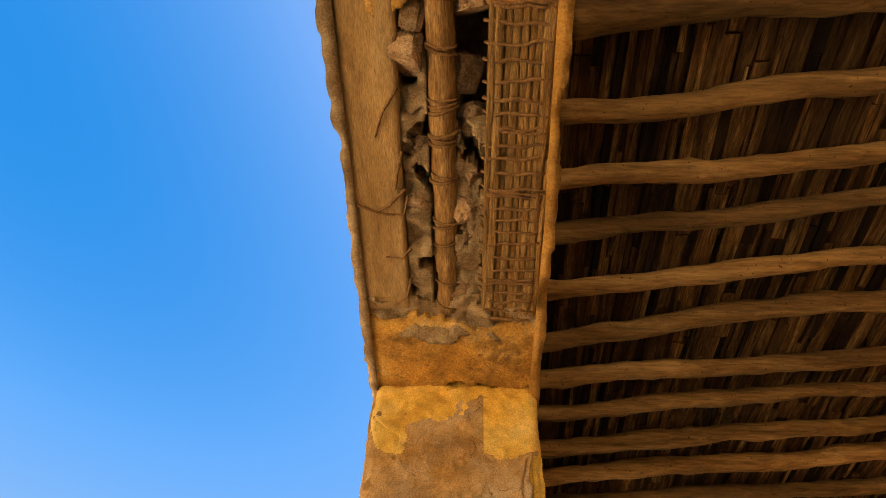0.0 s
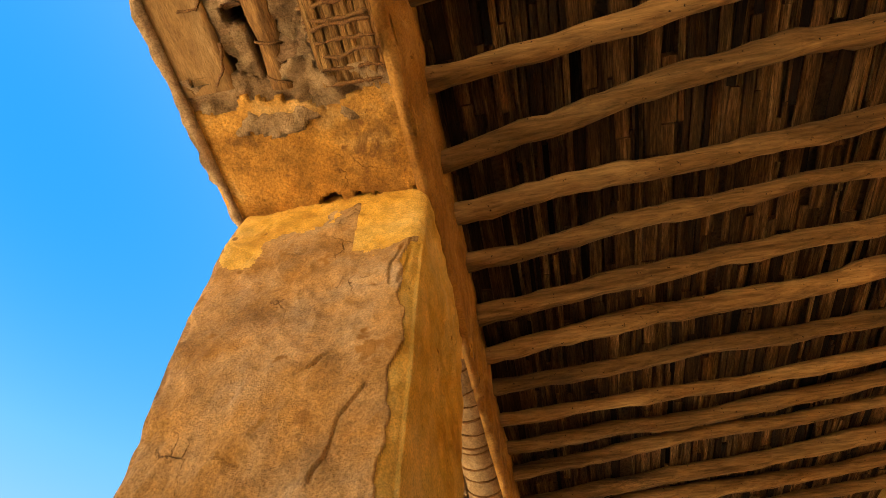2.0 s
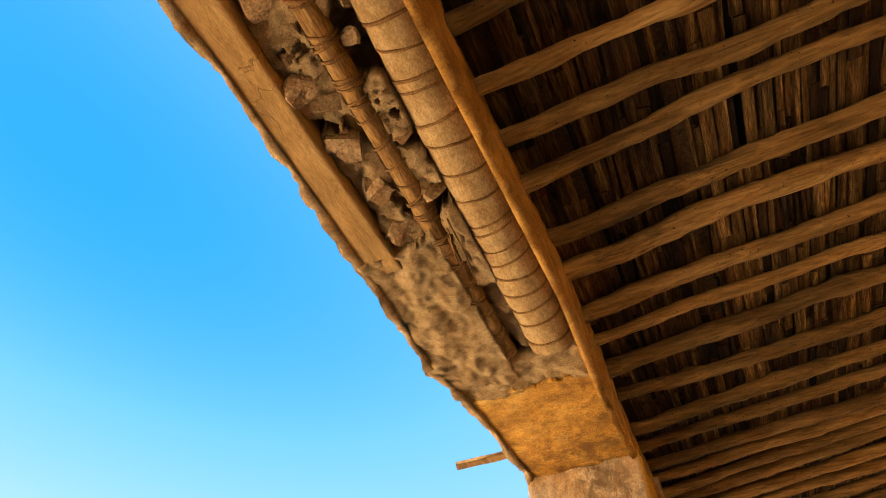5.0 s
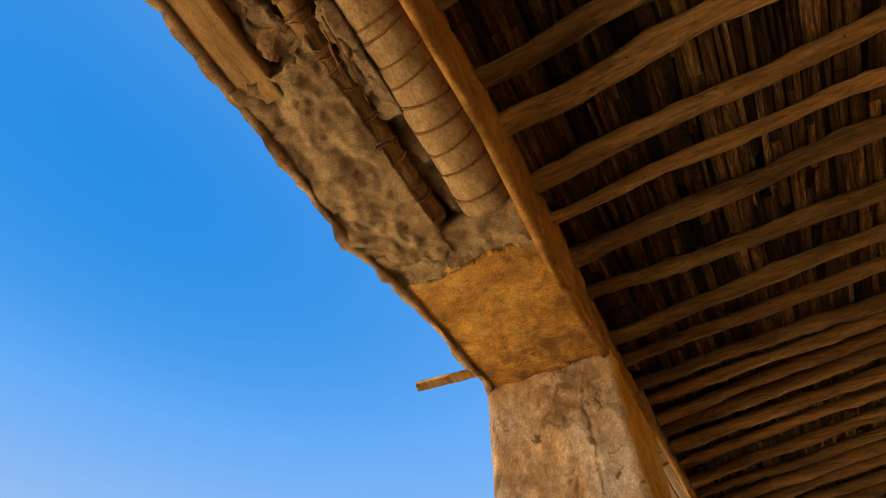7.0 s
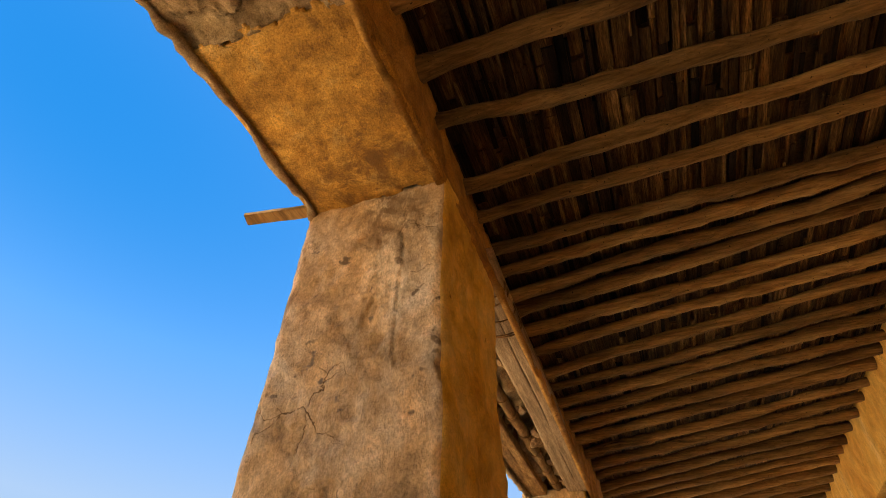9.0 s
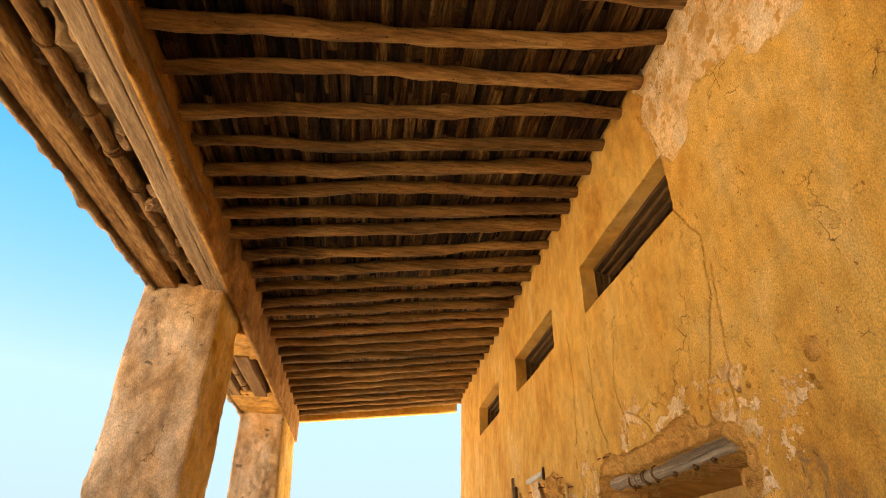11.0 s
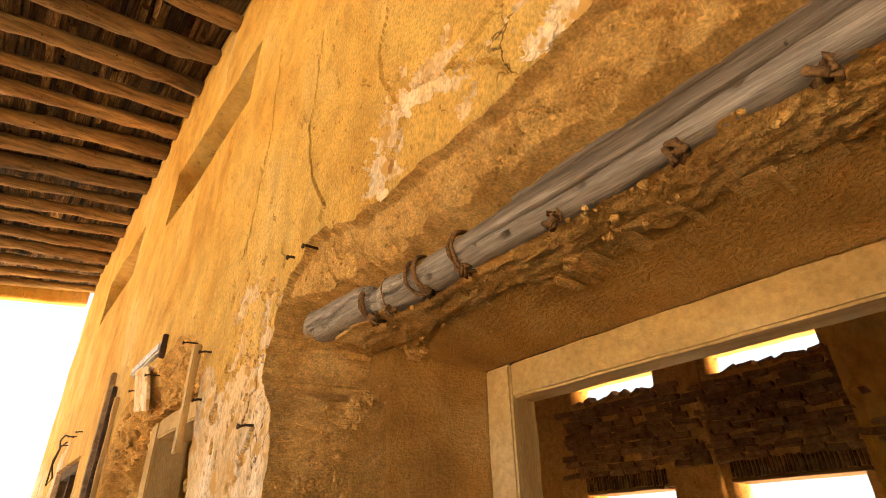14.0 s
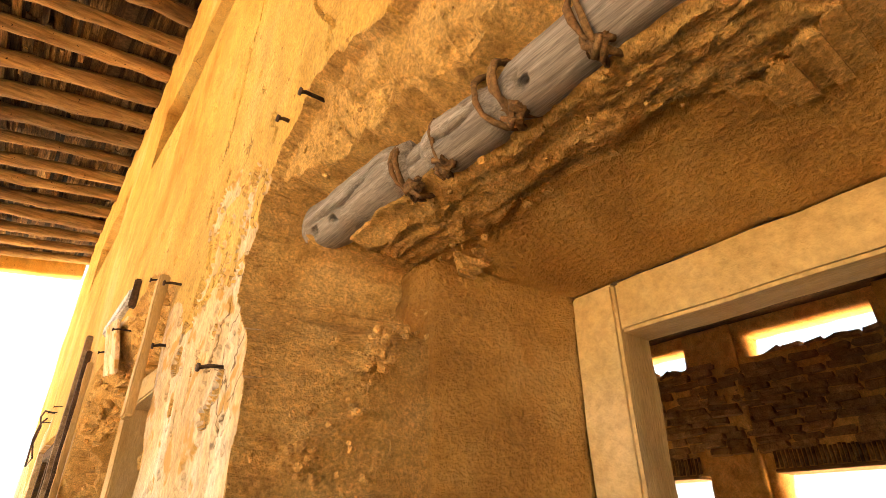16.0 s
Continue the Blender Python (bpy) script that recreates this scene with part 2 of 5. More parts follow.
CEMENT = material("veranda_floor", [(0.34, 0.25, 0.16), (0.44, 0.33, 0.21)], 0.8, 0.03, bump=0.3)
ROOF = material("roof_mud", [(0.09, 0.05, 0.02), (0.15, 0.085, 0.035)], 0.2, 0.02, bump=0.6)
IRON = material("rusty_iron", [(0.06, 0.035, 0.022), (0.14, 0.075, 0.04)], 0.03, 0.006, roughness=0.8, bump=0.6, metallic=0.4, depth=0.003)


# ---- mesh helpers ----
def mesh_from(name, verts, quads, mats, index=None, smooth=True):
    """A mesh of quads from arrays."""
    verts, quads = np.asarray(verts, np.float32), np.asarray(quads, np.int32)
    me = bpy.data.meshes.new(name)
    me.vertices.add(len(verts))
    me.vertices.foreach_set("co", verts.ravel())
    me.loops.add(quads.size)
    me.loops.foreach_set("vertex_index", quads.ravel())
    me.polygons.add(len(quads))
    me.polygons.foreach_set("loop_start", np.arange(0, quads.size, 4, dtype=np.int32))
    for m in (mats if isinstance(mats, (list, tuple)) else [mats]):
        me.materials.append(m)
    if index is not None:
        me.polygons.foreach_set("material_index", np.asarray(index, np.int32))
    me.polygons.foreach_set("use_smooth", np.full(len(quads), smooth))
    me.update(calc_edges=True)
    me.validate()
    return me


def relief(name, us, vs, place, back, mats, keep=None, pick=None, smooth=True):
    """A slab whose face follows place(u, v) and whose back follows back(u, v); keep(u, v) leaves cells out, pick(u, v) chooses their material."""
    us, vs = np.asarray(us, float), np.asarray(vs, float)
    nu, nv = len(us), len(vs)
    U, V = np.meshgrid(us, vs, indexing="ij")
    front, rear = place(U.ravel(), V.ravel()), back(U.ravel(), V.ravel())
    cu, cv = np.meshgrid((us[1:] + us[:-1]) / 2, (vs[1:] + vs[:-1]) / 2, indexing="ij")
    k = np.ones(cu.shape, bool) if keep is None else keep(cu.ravel(), cv.ravel()).reshape(cu.shape)
    idx = np.arange(nu * nv).reshape(nu, nv)
    a, b, c, d = idx[:-1, :-1], idx[1:, :-1], idx[1:, 1:], idx[:-1, 1:]
    n = nu * nv
    quads = [np.stack([a[k], b[k], c[k], d[k]], 1), np.stack([a[k], d[k], c[k], b[k]], 1) + n]
    mat = np.zeros(cu.shape, int) if pick is None else pick(cu.ravel(), cv.ravel()).reshape(cu.shape)
    index = [mat[k], mat[k]]
    pad = np.pad(k, 1)
    for p, q, nb in ((a, d, pad[:-2, 1:-1]), (c, b, pad[2:, 1:-1]), (b, a, pad[1:-1, :-2]), (d, c, pad[1:-1, 2:])):
        s = k & ~nb
        quads.append(np.stack([p[s], q[s], q[s] + n, p[s] + n], 1))
        index.append(mat[s])
    return mesh_from(name, np.concatenate([front, rear]), np.concatenate(quads), mats, np.concatenate(index), smooth)


def tube(name, points, radii, mat, sides=10, lumps=0.0, size=0.1, seed=0, flat=1.0):
    """A closed tube along points, with its radii roughened."""
    pts = [Vector(p) for p in points]
    verts, quads = [], []
    ref = None
    for i, p in enumerate(pts):
        way = (pts[min(i + 1, len(pts) - 1)] - pts[max(i - 1, 0)]).normalized()
        if ref is None:
            ref = Vector((0, 0, 1)) if abs(way.z) < 0.8 else Vector((1, 0, 0))
        side = way.cross(ref).normalized()
        ref = side.cross(way).normalized()
        for s in range(sides):
            a = 2 * math.pi * s / sides
            verts.append(p + (side * math.cos(a) + ref * math.sin(a) * flat) * radii[i])
    verts = np.array(verts)
    if lumps:
        centre = np.repeat(np.array([tuple(p) for p in pts]), sides, 0)
        verts = centre + (verts - centre) * (1 + lumps * rough(verts, size, 2, seed))[:, None]
    n = len(pts)
    for i in range(n - 1):
        for s in range(sides):
            quads.append((i * sides + s, i * sides + (s + 1) % sides, (i + 1) * sides + (s + 1) % sides, (i + 1) * sides + s))
    first, last = len(verts), len(verts) + 1
    verts = np.concatenate([verts, [tuple(pts[0])], [tuple(pts[-1])]])
    faces = [list(q) for q in quads]
    for s in range(0, sides, 2):
        faces.append([first, (s + 2) % sides, s + 1, s])
        e = (n - 1) * sides
        faces.append([last, e + s, e + s + 1, e + (s + 2) % sides])
    return mesh_from(name, verts, faces, mat)


def block(name, x0, x1, y0, y1, z0, z1, mat, step=0.05, lumps=0.004, size=0.2, seed=0, soft=0.012):
    """A solid with worn, rounded edges and an uneven surface."""
    bm = bmesh.new()
    bmesh.ops.create_cube(bm, size=1, matrix=Matrix.Translation(((x0 + x1) / 2, (y0 + y1) / 2, (z0 + z1) / 2)) @ Matrix.Diagonal((x1 - x0, y1 - y0, z1 - z0, 1)))
    if soft:
        bmesh.ops.bevel(bm, geom=bm.edges[:], offset=min(soft, 0.3 * min(x1 - x0, y1 - y0, z1 - z0)), segments=2, affect="EDGES")
    for axis, lo, hi in ((0, x0, x1), (1, y0, y1), (2, z0, z1)):
        cuts = int((hi - lo) / step)
        for c in range(1, cuts):
            no = [0, 0, 0]
            no[axis] = 1
            co = [0, 0, 0]
            co[axis] = lo + (hi - lo) * c / cuts
            bmesh.ops.bisect_plane(bm, geom=bm.verts[:] + bm.edges[:] + bm.faces[:], plane_co=co, plane_no=no)
    if lumps:
        bm.normal_update()
        co = np.array([v.co[:] for v in bm.verts])
        d = rough(co, size, 3, seed) * lumps
        for v, k, nn in zip(bm.verts, d, [v.normal.copy() for v in bm.verts]):
            v.co += nn * k
    me = bpy.data.meshes.new(name)
    bm.to_mesh(me)
    bm.free()
    me.materials.append(mat)
    for p in me.polygons:
        p.use_smooth = False
    return me


def thing(name, data, label, category, kind="", group="", at=None):
    ob = new(name, data)
    if at is not None:
        ob.matrix_world = at
    return tagged(ob, label, category, group, kind)


def child(name, data, parent, label=""):
    ob = new(name, data)
    ob.parent = parent
    return tagged(ob, label)


def structure(name, data, label, category="wall"):
    return thing(name, data, label, category, "structure")


def inside(y, z, outline):
    """Which points lie in the closed outline."""
    res = np.zeros(len(y), bool)
    n = len(outline)
    for i in range(n):
        (y0, z0), (y1, z1) = outline[i], outline[(i + 1) % n]
        if z0 != z1:
            res ^= ((z0 > z) != (z1 > z)) & (y < (y1 - y0) * (z - z0) / (z1 - z0) + y0)
    return res


def steps(*spans):
    """Grid lines: (start, end, step) spans joined."""
    out_ = []
    for a, b, s in spans:
        n = max(1, round((b - a) / s))
        out_ += [a + (b - a) * i / n for i in range(n)]
    return out_ + [spans[-1][1]]


def xyz(x, y, z):
    return np.stack([x, y, z], 1)


def near_line(y, z, points):
    """Distance of points to a bent line."""
    best = np.full(len(y), 9.0)
    for (a, b), (c, d) in zip(points, points[1:]):
        t = np.clip(((y - a) * (c - a) + (z - b) * (d - b)) / ((c - a) ** 2 + (d - b) ** 2), 0, 1)
        best = np.minimum(best, np.hypot(y - a - t * (c - a), z - b - t * (d - b)))
    return best


# ---- plan ----
INNER, OUTER = 0.30, -0.56  # faces of the lintel over the columns
SOFFIT = 3.62
END = 17.55                 # far end of the veranda
START = -4.0


def roof_z(x):
    """Underside of the poles; the roof rises towards the house."""
    return 4.0 + 0.12 * (x - 0.35)


# ---- ground and floor ----
def ground():
    us, vs = steps((-1500, -40, 200), (-40, 60, 4), (60, 1500, 200)), steps((-1500, -40, 200), (-40, 60, 4), (60, 1500, 200))
    return relief("ground", us, vs, lambda u, v: xyz(u, v, -0.32 + 0.04 * rough(xyz(u, v, 0 * u), 7, 2, 3)), lambda u, v: xyz(u, v, 0 * u - 1), SAND)


structure("ground", ground(), "bare pale sandy ground around the house", "ground")
structure("floor", relief("floor", steps((-0.9, 10.2, 0.4)), steps((START - 1, END + 0.3, 0.4)),
                          lambda u, v: xyz(u, v, 0.004 * rough(xyz(u, v, 0 * u), 0.6, 2, 5)), lambda u, v: xyz(u, v, 0 * u - 0.4), CEMENT),
          "worn cement floor of the veranda and rooms", "floor")

# out of view; dark sheet added over the cement so less light bounces inside
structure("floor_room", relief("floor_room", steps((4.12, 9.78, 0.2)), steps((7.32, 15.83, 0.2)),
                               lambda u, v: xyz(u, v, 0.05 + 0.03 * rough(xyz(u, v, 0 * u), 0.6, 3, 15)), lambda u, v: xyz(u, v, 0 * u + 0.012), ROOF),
          "unseen dark layer added on the room floor to cut bounced light", "floor")

# ---- house wall ----
LOSS_1 = [(10.81, -1), (10.81, 1.74), (10.92, 1.90), (10.91, 1.99), (10.84, 2.1), (10.71, 2.20), (10.58, 2.17), (10.44, 2.14), (10.22, 2.155), (10.07, 2.15), (9.96, 2.17), (9.87, 2.18), (9.76, 2.19), (9.65, 2.19), (9.57, 2.19),
          (9.52, 2.12), (9.42, 2.09), (9.39, 2.12), (9.34, 2.08), (9.24, 2.03), (9.17, 1.98), (9.14, 1.93), (9.13, 1.86), (9.17, 1.78), (9.24, 1.68), (9.19, 1.64), (9.17, 1.4), (9.2, -1)]
LOSS_2 = [(13.0, -1), (12.98, 1.9), (12.75, 2.15), (12.55, 2.18), (12.2, 2.22), (11.9, 2.27), (11.62, 2.2), (11.5, 2.1), (11.42, 1.75), (11.40, -1)]
OPENINGS = [(9.36, 10.76, -1, 1.98), (11.47, 12.55, -1, 2.06), (14.0, 15.1, 1.0, 2.06),
            (9.28, 10.74, 3.30, 3.73), (11.55, 12.97, 3.31, 3.74), (13.85, 15.2, 3.32, 3.75), (4.6, 6.0, 3.30, 3.73), (1.0, 2.4, 3.30, 3.73)]
CRACKS = [[(9.42, 4.2), (9.30, 3.9), (9.27, 3.72)], [(9.28, 3.30), (9.10, 3.0), (9.15, 2.67), (9.21, 2.54), (9.26, 2.46), (9.31, 2.32), (9.35, 2.23), (9.38, 2.20), (9.40, 2.11)],
          [(9.08, 2.8), (9.13, 2.52), (9.16, 2.31), (9.18, 2.26), (9.17, 2.11), (9.21, 2.05)], [(10.77, 3.04), (10.78, 2.64), (10.73, 2.41), (10.62, 2.25)], [(10.3, 2.9), (10.4, 2.6), (10.35, 2.45), (10.28, 2.3), (10.33, 2.2)],
          [(9.18, 1.66), (9.12, 1.56), (9.13, 1.45)], [(11.2, 3.3), (11.15, 2.9), (11.25, 2.4)],
          [(10.28, 2.38), (10.12, 2.32), (10.02, 2.24), (9.97, 2.18)], [(10.12, 2.32), (9.95, 2.36), (9.85, 2.30)]]
FADED = [(9.35, 4.6), (9.30, 3.75), (9.20, 3.59), (8.98, 3.65), (8.84, 3.83), (8.55, 3.72), (8.38, 3.59), (8.18, 3.49), (8.06, 3.52), (7.6, 3.3), (7.2, 3.5), (7.3, 4.6)]
SCAR = [[(9.14, 2.03), (9.05, 2.0), (8.98, 2.02), (8.89, 2.05), (8.83, 2.08), (8.7, 2.08)], [(10.9, 1.5), (10.95, 1.8), (10.95, 2.1), (11.1, 2.2), (11.2, 1.9), (11.25, 1.4)],
        [(10.4, 2.2), (10.28, 2.36), (10.1, 2.3), (9.95, 2.26)], [(9.95, 2.22), (9.68, 2.26), (9.52, 2.2)], [(9.35, 2.2), (9.29, 2.09), (9.45, 2.15)], [(9.18, 2.3), (9.14, 2.12), (9.05, 2.08)], [(9.0, 1.98), (9.06, 1.9), (9.1, 1.8)]]
PITS = [(8.65, 2.2, 0.045, 0.02), (9.13, 2.18, 0.014, 0.02), (9.05, 2.26, 0.013, 0.02), (9.06, 2.18, 0.014, 0.02), (9.01, 2.23, 0.010, 0.02), (9.23, 2.19, 0.012, 0.02), (9.44, 2.24, 0.011, 0.02), (9.45, 2.19, 0.011, 0.02),
        (9.10, 1.82, 0.012, 0.02), (8.68, 2.06, 0.014, 0.02), (8.7, 2.1, 0.012, 0.02)]
# upright chips of lost paint: y, z, half width, half height
CHIPS = [(11.27, 1.86, 0.030, 0.035), (11.28, 1.93, 0.016, 0.025), (11.22, 1.98, 0.012, 0.018), (11.0, 1.85, 0.010, 0.014), (10.98, 1.93, 0.010, 0.018), (10.97, 1.71, 0.018, 0.022), (11.11, 1.79, 0.008, 0.016),
         (10.94, 1.75, 0.020, 0.030), (11.18, 1.73, 0.008, 0.016), (11.09, 1.97, 0.007, 0.012), (10.95, 2.16, 0.020, 0.028), (11.3, 2.24, 0.022, 0.028), (11.16, 2.27, 0.012, 0.018), (11.24, 1.76, 0.012, 0.02), (10.96, 2.05, 0.010, 0.02),
         (8.655, 2.2, 0.040, 0.048), (9.13, 2.18, 0.010, 0.012), (9.05, 2.26, 0.010, 0.010), (9.06, 2.18, 0.009, 0.010), (9.23, 2.19, 0.008, 0.010), (9.45, 2.24, 0.008, 0.008), (9.45, 2.19, 0.008, 0.008), (9.10, 1.82, 0.009, 0.010)]


def chipped(y, z):
    p = xyz(0 * y, y, z)
    wy, wz = y + 0.008 * grain(p, 0.02, 91), z + 0.010 * grain(p, 0.03, 93)
    res = np.zeros(len(y), bool)
    for cy, cz, w, h in CHIPS:
        res |= ((wy - cy) / w) ** 2 + ((wz - cz) / h) ** 2 < 1
    return res


def scarred(y, z):
    """Lacy streaks where the paint has flaked to the pale undercoat."""
    p = xyz(0 * y, y, z)
    near = np.full(len(y), 9.0)
    for c in SCAR:
        near = np.minimum(near, near_line(y, z, c))
    return 0.5 * near + 0.05 * rough(p, 0.11, 4, 61) + 0.035 * rough(p, 0.03, 3, 63) < 0.014


def loss_reach(y, z, outline, seed):
    """Distance into (+) or out of (-) an area of fallen plaster with a ragged edge."""
    p = xyz(0 * y, y, z)
    wy = y + 0.022 * grain(p, 0.22, seed) + 0.020 * grain(p, 0.08, seed + 1) + 0.010 * grain(p, 0.03, seed + 2)
    wz = z + 0.022 * grain(p, 0.22, seed + 6) + 0.020 * grain(p, 0.08, seed + 7) + 0.010 * grain(p, 0.03, seed + 8)
    return np.where(inside(wy, wz, outline), 1, -1) * near_line(wy, wz, outline + outline[:1])


def wall_loss(y, z):
    """How deep the plaster has gone: 0 where it is whole."""
    p = xyz(0 * y, y, z)
    one, two = loss_reach(y, z, LOSS_1, 11), loss_reach(y, z, LOSS_2, 21)
    far = np.where(y > 10.60, np.exp(-np.clip(y - 10.73, 0, 9) / 0.06), 0) * 0.20 * np.clip((2.02 - z) / 0.06, 0, 1)
    top = np.where(z > 1.88, np.exp(-np.clip(z - 1.972, 0, 9) / 0.026), 0) * 0.19 * np.clip((y - 9.3) / 0.15, 0, 1)
    ramp = np.clip(one / 0.10, 0, 1)
    lump, vein = rough(p, 0.07, 3, 31), rough(p, 0.10, 3, 37)
    hole = np.clip((grain(p, 0.055, 43) - 0.42) / 0.2, 0, 1)
    crumble = 0.016 * rough(p, 0.17, 2, 23) + 0.016 * lump + 0.030 * np.exp(-(vein / 0.06) ** 2) + 0.034 * hole + 0.012 * np.abs(grain(p, 0.022, 35)) + 0.006 * grain(p, 0.012, 33)
    # smooth mud coat above the log, washed grooves beside the doorway
    washed = np.clip((y - 10.70) / 0.06, 0, 1) * np.clip((2.02 - z) / 0.05, 0, 1)
    groove = 0.040 * np.clip(rough(xyz(0 * y, y * 1.6, z * 0.6), 0.12, 3, 47) + 0.25, 0, 1.2) + 0.045 * np.clip((grain(xyz(0 * y, y, z * 0.8), 0.075, 49) - 0.35) / 0.15, 0, 1) + 0.030 * np.clip((grain(p, 0.038, 48) - 0.25) / 0.2, 0, 1)
    crumble = crumble * np.where(z > 2.03, 0.5, 1.0) * (1 - 0.4 * washed) + washed * 2.2 * groove
    bed = np.interp(y, [9.4, 10.4, 10.6, 10.9], [2.014, 2.006, 2.018, 2.034])
    socket = np.exp(-np.abs((z - bed - 0.004 + 0.012 * rough(p, 0.05, 3, 65)) / 0.044) ** 5) * ((y > 9.40) & (y < 10.90))
    d1 = 0.020 + np.clip(one / 0.006, 0, 1) * 0.006 + ramp * (0.03 + np.minimum(far + top, 0.25)) + (0.25 + 0.75 * np.clip(one / 0.03, 0, 1)) * crumble
    d1 = np.maximum(d1, 0.15 * socket)
    ramp2 = np.clip(two / 0.12, 0, 1)
    d2 = 0.015 + ramp2 * (0.07 + 0.06 * rough(p, 0.12, 3, 29) + 1.2 * crumble)
    return np.where(one > 0, np.maximum(d1, 0.004), np.where(two > 0, np.maximum(d2, 0.012), 0.0))


def wall_face(y, z):
    p = xyz(0 * y, y, z)
    d = wall_loss(y, z)
    coat = 0.012 * rough(p, 1.1, 2, 2) + 0.006 * rough(p, 0.25, 3, 7)
    for c in CRACKS:
        dist = near_line(y + 0.015 * grain(p, 0.07, 41), z, c)
        coat = coat + np.where(dist < 0.0042, 0.014, 0) - 0.004 * np.exp(-(dist / 0.02) ** 2)
    for hy, hz, hr, hd in PITS:
        coat = coat + hd * np.exp(-(((y - hy) / hr) ** 2 + ((z - hz) / hr) ** 2) ** 3)
    ring = np.hypot(y - 8.84, z - 1.91)
    coat = coat - 0.007 * np.exp(-((ring - 0.035) / 0.007) ** 2) * (y + z > 10.72)
    pits = grain(p, 0.05, 51)
    coat = coat + np.where(pits > 0.80, 0.006, 0.0)
    coat = coat + 0.005 * scarred(y, z) + 0.009 * chipped(y, z)
    faded = inside(y + 0.06 * rough(p, 0.2, 3, 71), z + 0.06 * rough(p, 0.2, 3, 73), FADED)
    coat = coat + 0.005 * faded
    return xyz(WALL + np.where(d > 0, d, coat), y, z)


def wall_keep(y, z):
    k = np.ones(len(y), bool)
    p = xyz(0 * y, y, z)
    for a, b, c, e in OPENINGS:
        j = 0.02 * (rough(p, 0.10, 3, 15) - 0.7) if a in (9.36, 11.47) else 0
        k &= ~((y > a - j) & (y < b + j) & (z > c) & (z < e + j))
    return k


def wall_paint(y, z):
    p = xyz(0 * y, y, z)
    scar = scarred(y, z)
    faded = inside(y + 0.06 * rough(p, 0.2, 3, 71), z + 0.06 * rough(p, 0.2, 3, 73), FADED)
    low = (z < 1.95 + 0.35 * rough(p, 0.5, 3, 81)) & (y > 10.6)
    bare = (loss_reach(y, z, LOSS_1, 11) > -0.005) | (loss_reach(y, z, LOSS_2, 21) > -0.012)
    return np.where(bare | chipped(y, z), 2, np.where(scar | faded | low, 1, 0))


def snapped(lines, marks):
    lines = list(lines)
    for m in marks:
        lines[min(range(len(lines)), key=lambda i: abs(lines[i] - m))] = m
    return sorted(lines)


YS = snapped(steps((START, 6.5, 0.15), (6.5, 8.2, 0.03), (8.2, 8.6, 0.015), (8.6, 9.4, 0.007), (9.4, 10.6, 0.008), (10.6, 11.0, 0.005), (11.0, 11.4, 0.007), (11.4, 11.5, 0.0125), (11.5, 13.2, 0.02), (13.2, 16.95, 0.06)), [m for o in OPENINGS for m in o[:2]])
ZS = snapped(steps((-0.3, 1.1, 0.15), (1.1, 1.4, 0.0125), (1.4, 2.3, 0.006), (2.3, 2.6, 0.009), (2.6, 4.6, 0.018)), [m for o in OPENINGS for m in o[2:] if m > 0])
structure("wall_house", relief("wall_house", YS, ZS, wall_face, lambda y, z: xyz(0 * y + 3.78, y, z), [OCHRE, PALE, MUD], wall_keep, wall_paint, False),
          "ochre plastered mud house wall, cracked, with plaster fallen from the doorways")


def holed(name, axis, at0, at1, u0, u1, z0, z1, holes, mat, label, lumps=0.012, step=0.12):
    """A plain wall across x (axis 0) or y (axis 1), with openings (u0, u1, z0, z1)."""
    us = snapped(steps((u0, u1, step)), [m for h in holes for m in h[:2] if u0 < m < u1])
    zs = snapped(steps((z0, z1, step)), [m for h in holes for m in h[2:] if z0 < m < z1])

    def keep(u, z):
        k = np.ones(len(u), bool)
        for a, b, c, e in holes:
            k &= ~((u > a) & (u < b) & (z > c) & (z < e))
        return k

    def put(at, s):
        def f(u, z):
            d = at + s * lumps * rough(xyz(u, z, 0 * u + at), 0.25, 3, 9)
            return xyz(d, u, z) if axis == 0 else xyz(u, d, z)
        return f
    return structure(name, relief(name, us, zs, put(at0, 1), put(at1, -1), mat, keep), label)


# inner leaf of the wall behind the plaster face
holed("wall_house_inner", 0, 3.784, 4.10, START, 16.9, -0.3, 4.6, [(9.40, 10.76, -1, 2.0)] + OPENINGS[1:], MUD, "mud brick inner leaf of the house wall")
# the room behind the doorway
FAR_HOLES = [(13.53, 14.94, 3.29, 3.60), (11.43, 12.80, 3.30, 3.60), (13.52, 14.86, 0.6, 2.07), (11.46, 12.80, 0.6, 2.07)]
holed("wall_room_back", 0, 9.8, 10.25, 7.0, 16.9, -0.3, 4.6, FAR_HOLES, MUD, "rough mud brick back wall of the ruined room", 0.03, 0.05)
holed("wall_room_far", 1, 15.85, 16.15, 4.10, 9.8, -0.3, 4.6, [], MUD, "rough mud wall closing the room", 0.03)
holed("wall_room_near", 1, 7.0, 7.3, 4.10, 9.8, -0.3, 4.6, [], MUD, "rough mud wall closing the room", 0.03)
structure("ceiling_room_lower", block("ceiling_room_lower", 4.11, 9.8, 7.31, 15.84, 3.73, 3.79, ROOF, 0.6, 0.01), "dark boarded ceiling over the room", "ceiling")
structure("ceiling_room", block("ceiling_room", 4.05, 10.25, START, 16.9, 3.85, 4.6, ROOF, 0.6, 0.02), "dark mud and pole roof over the room", "ceiling")

# ---- columns ----


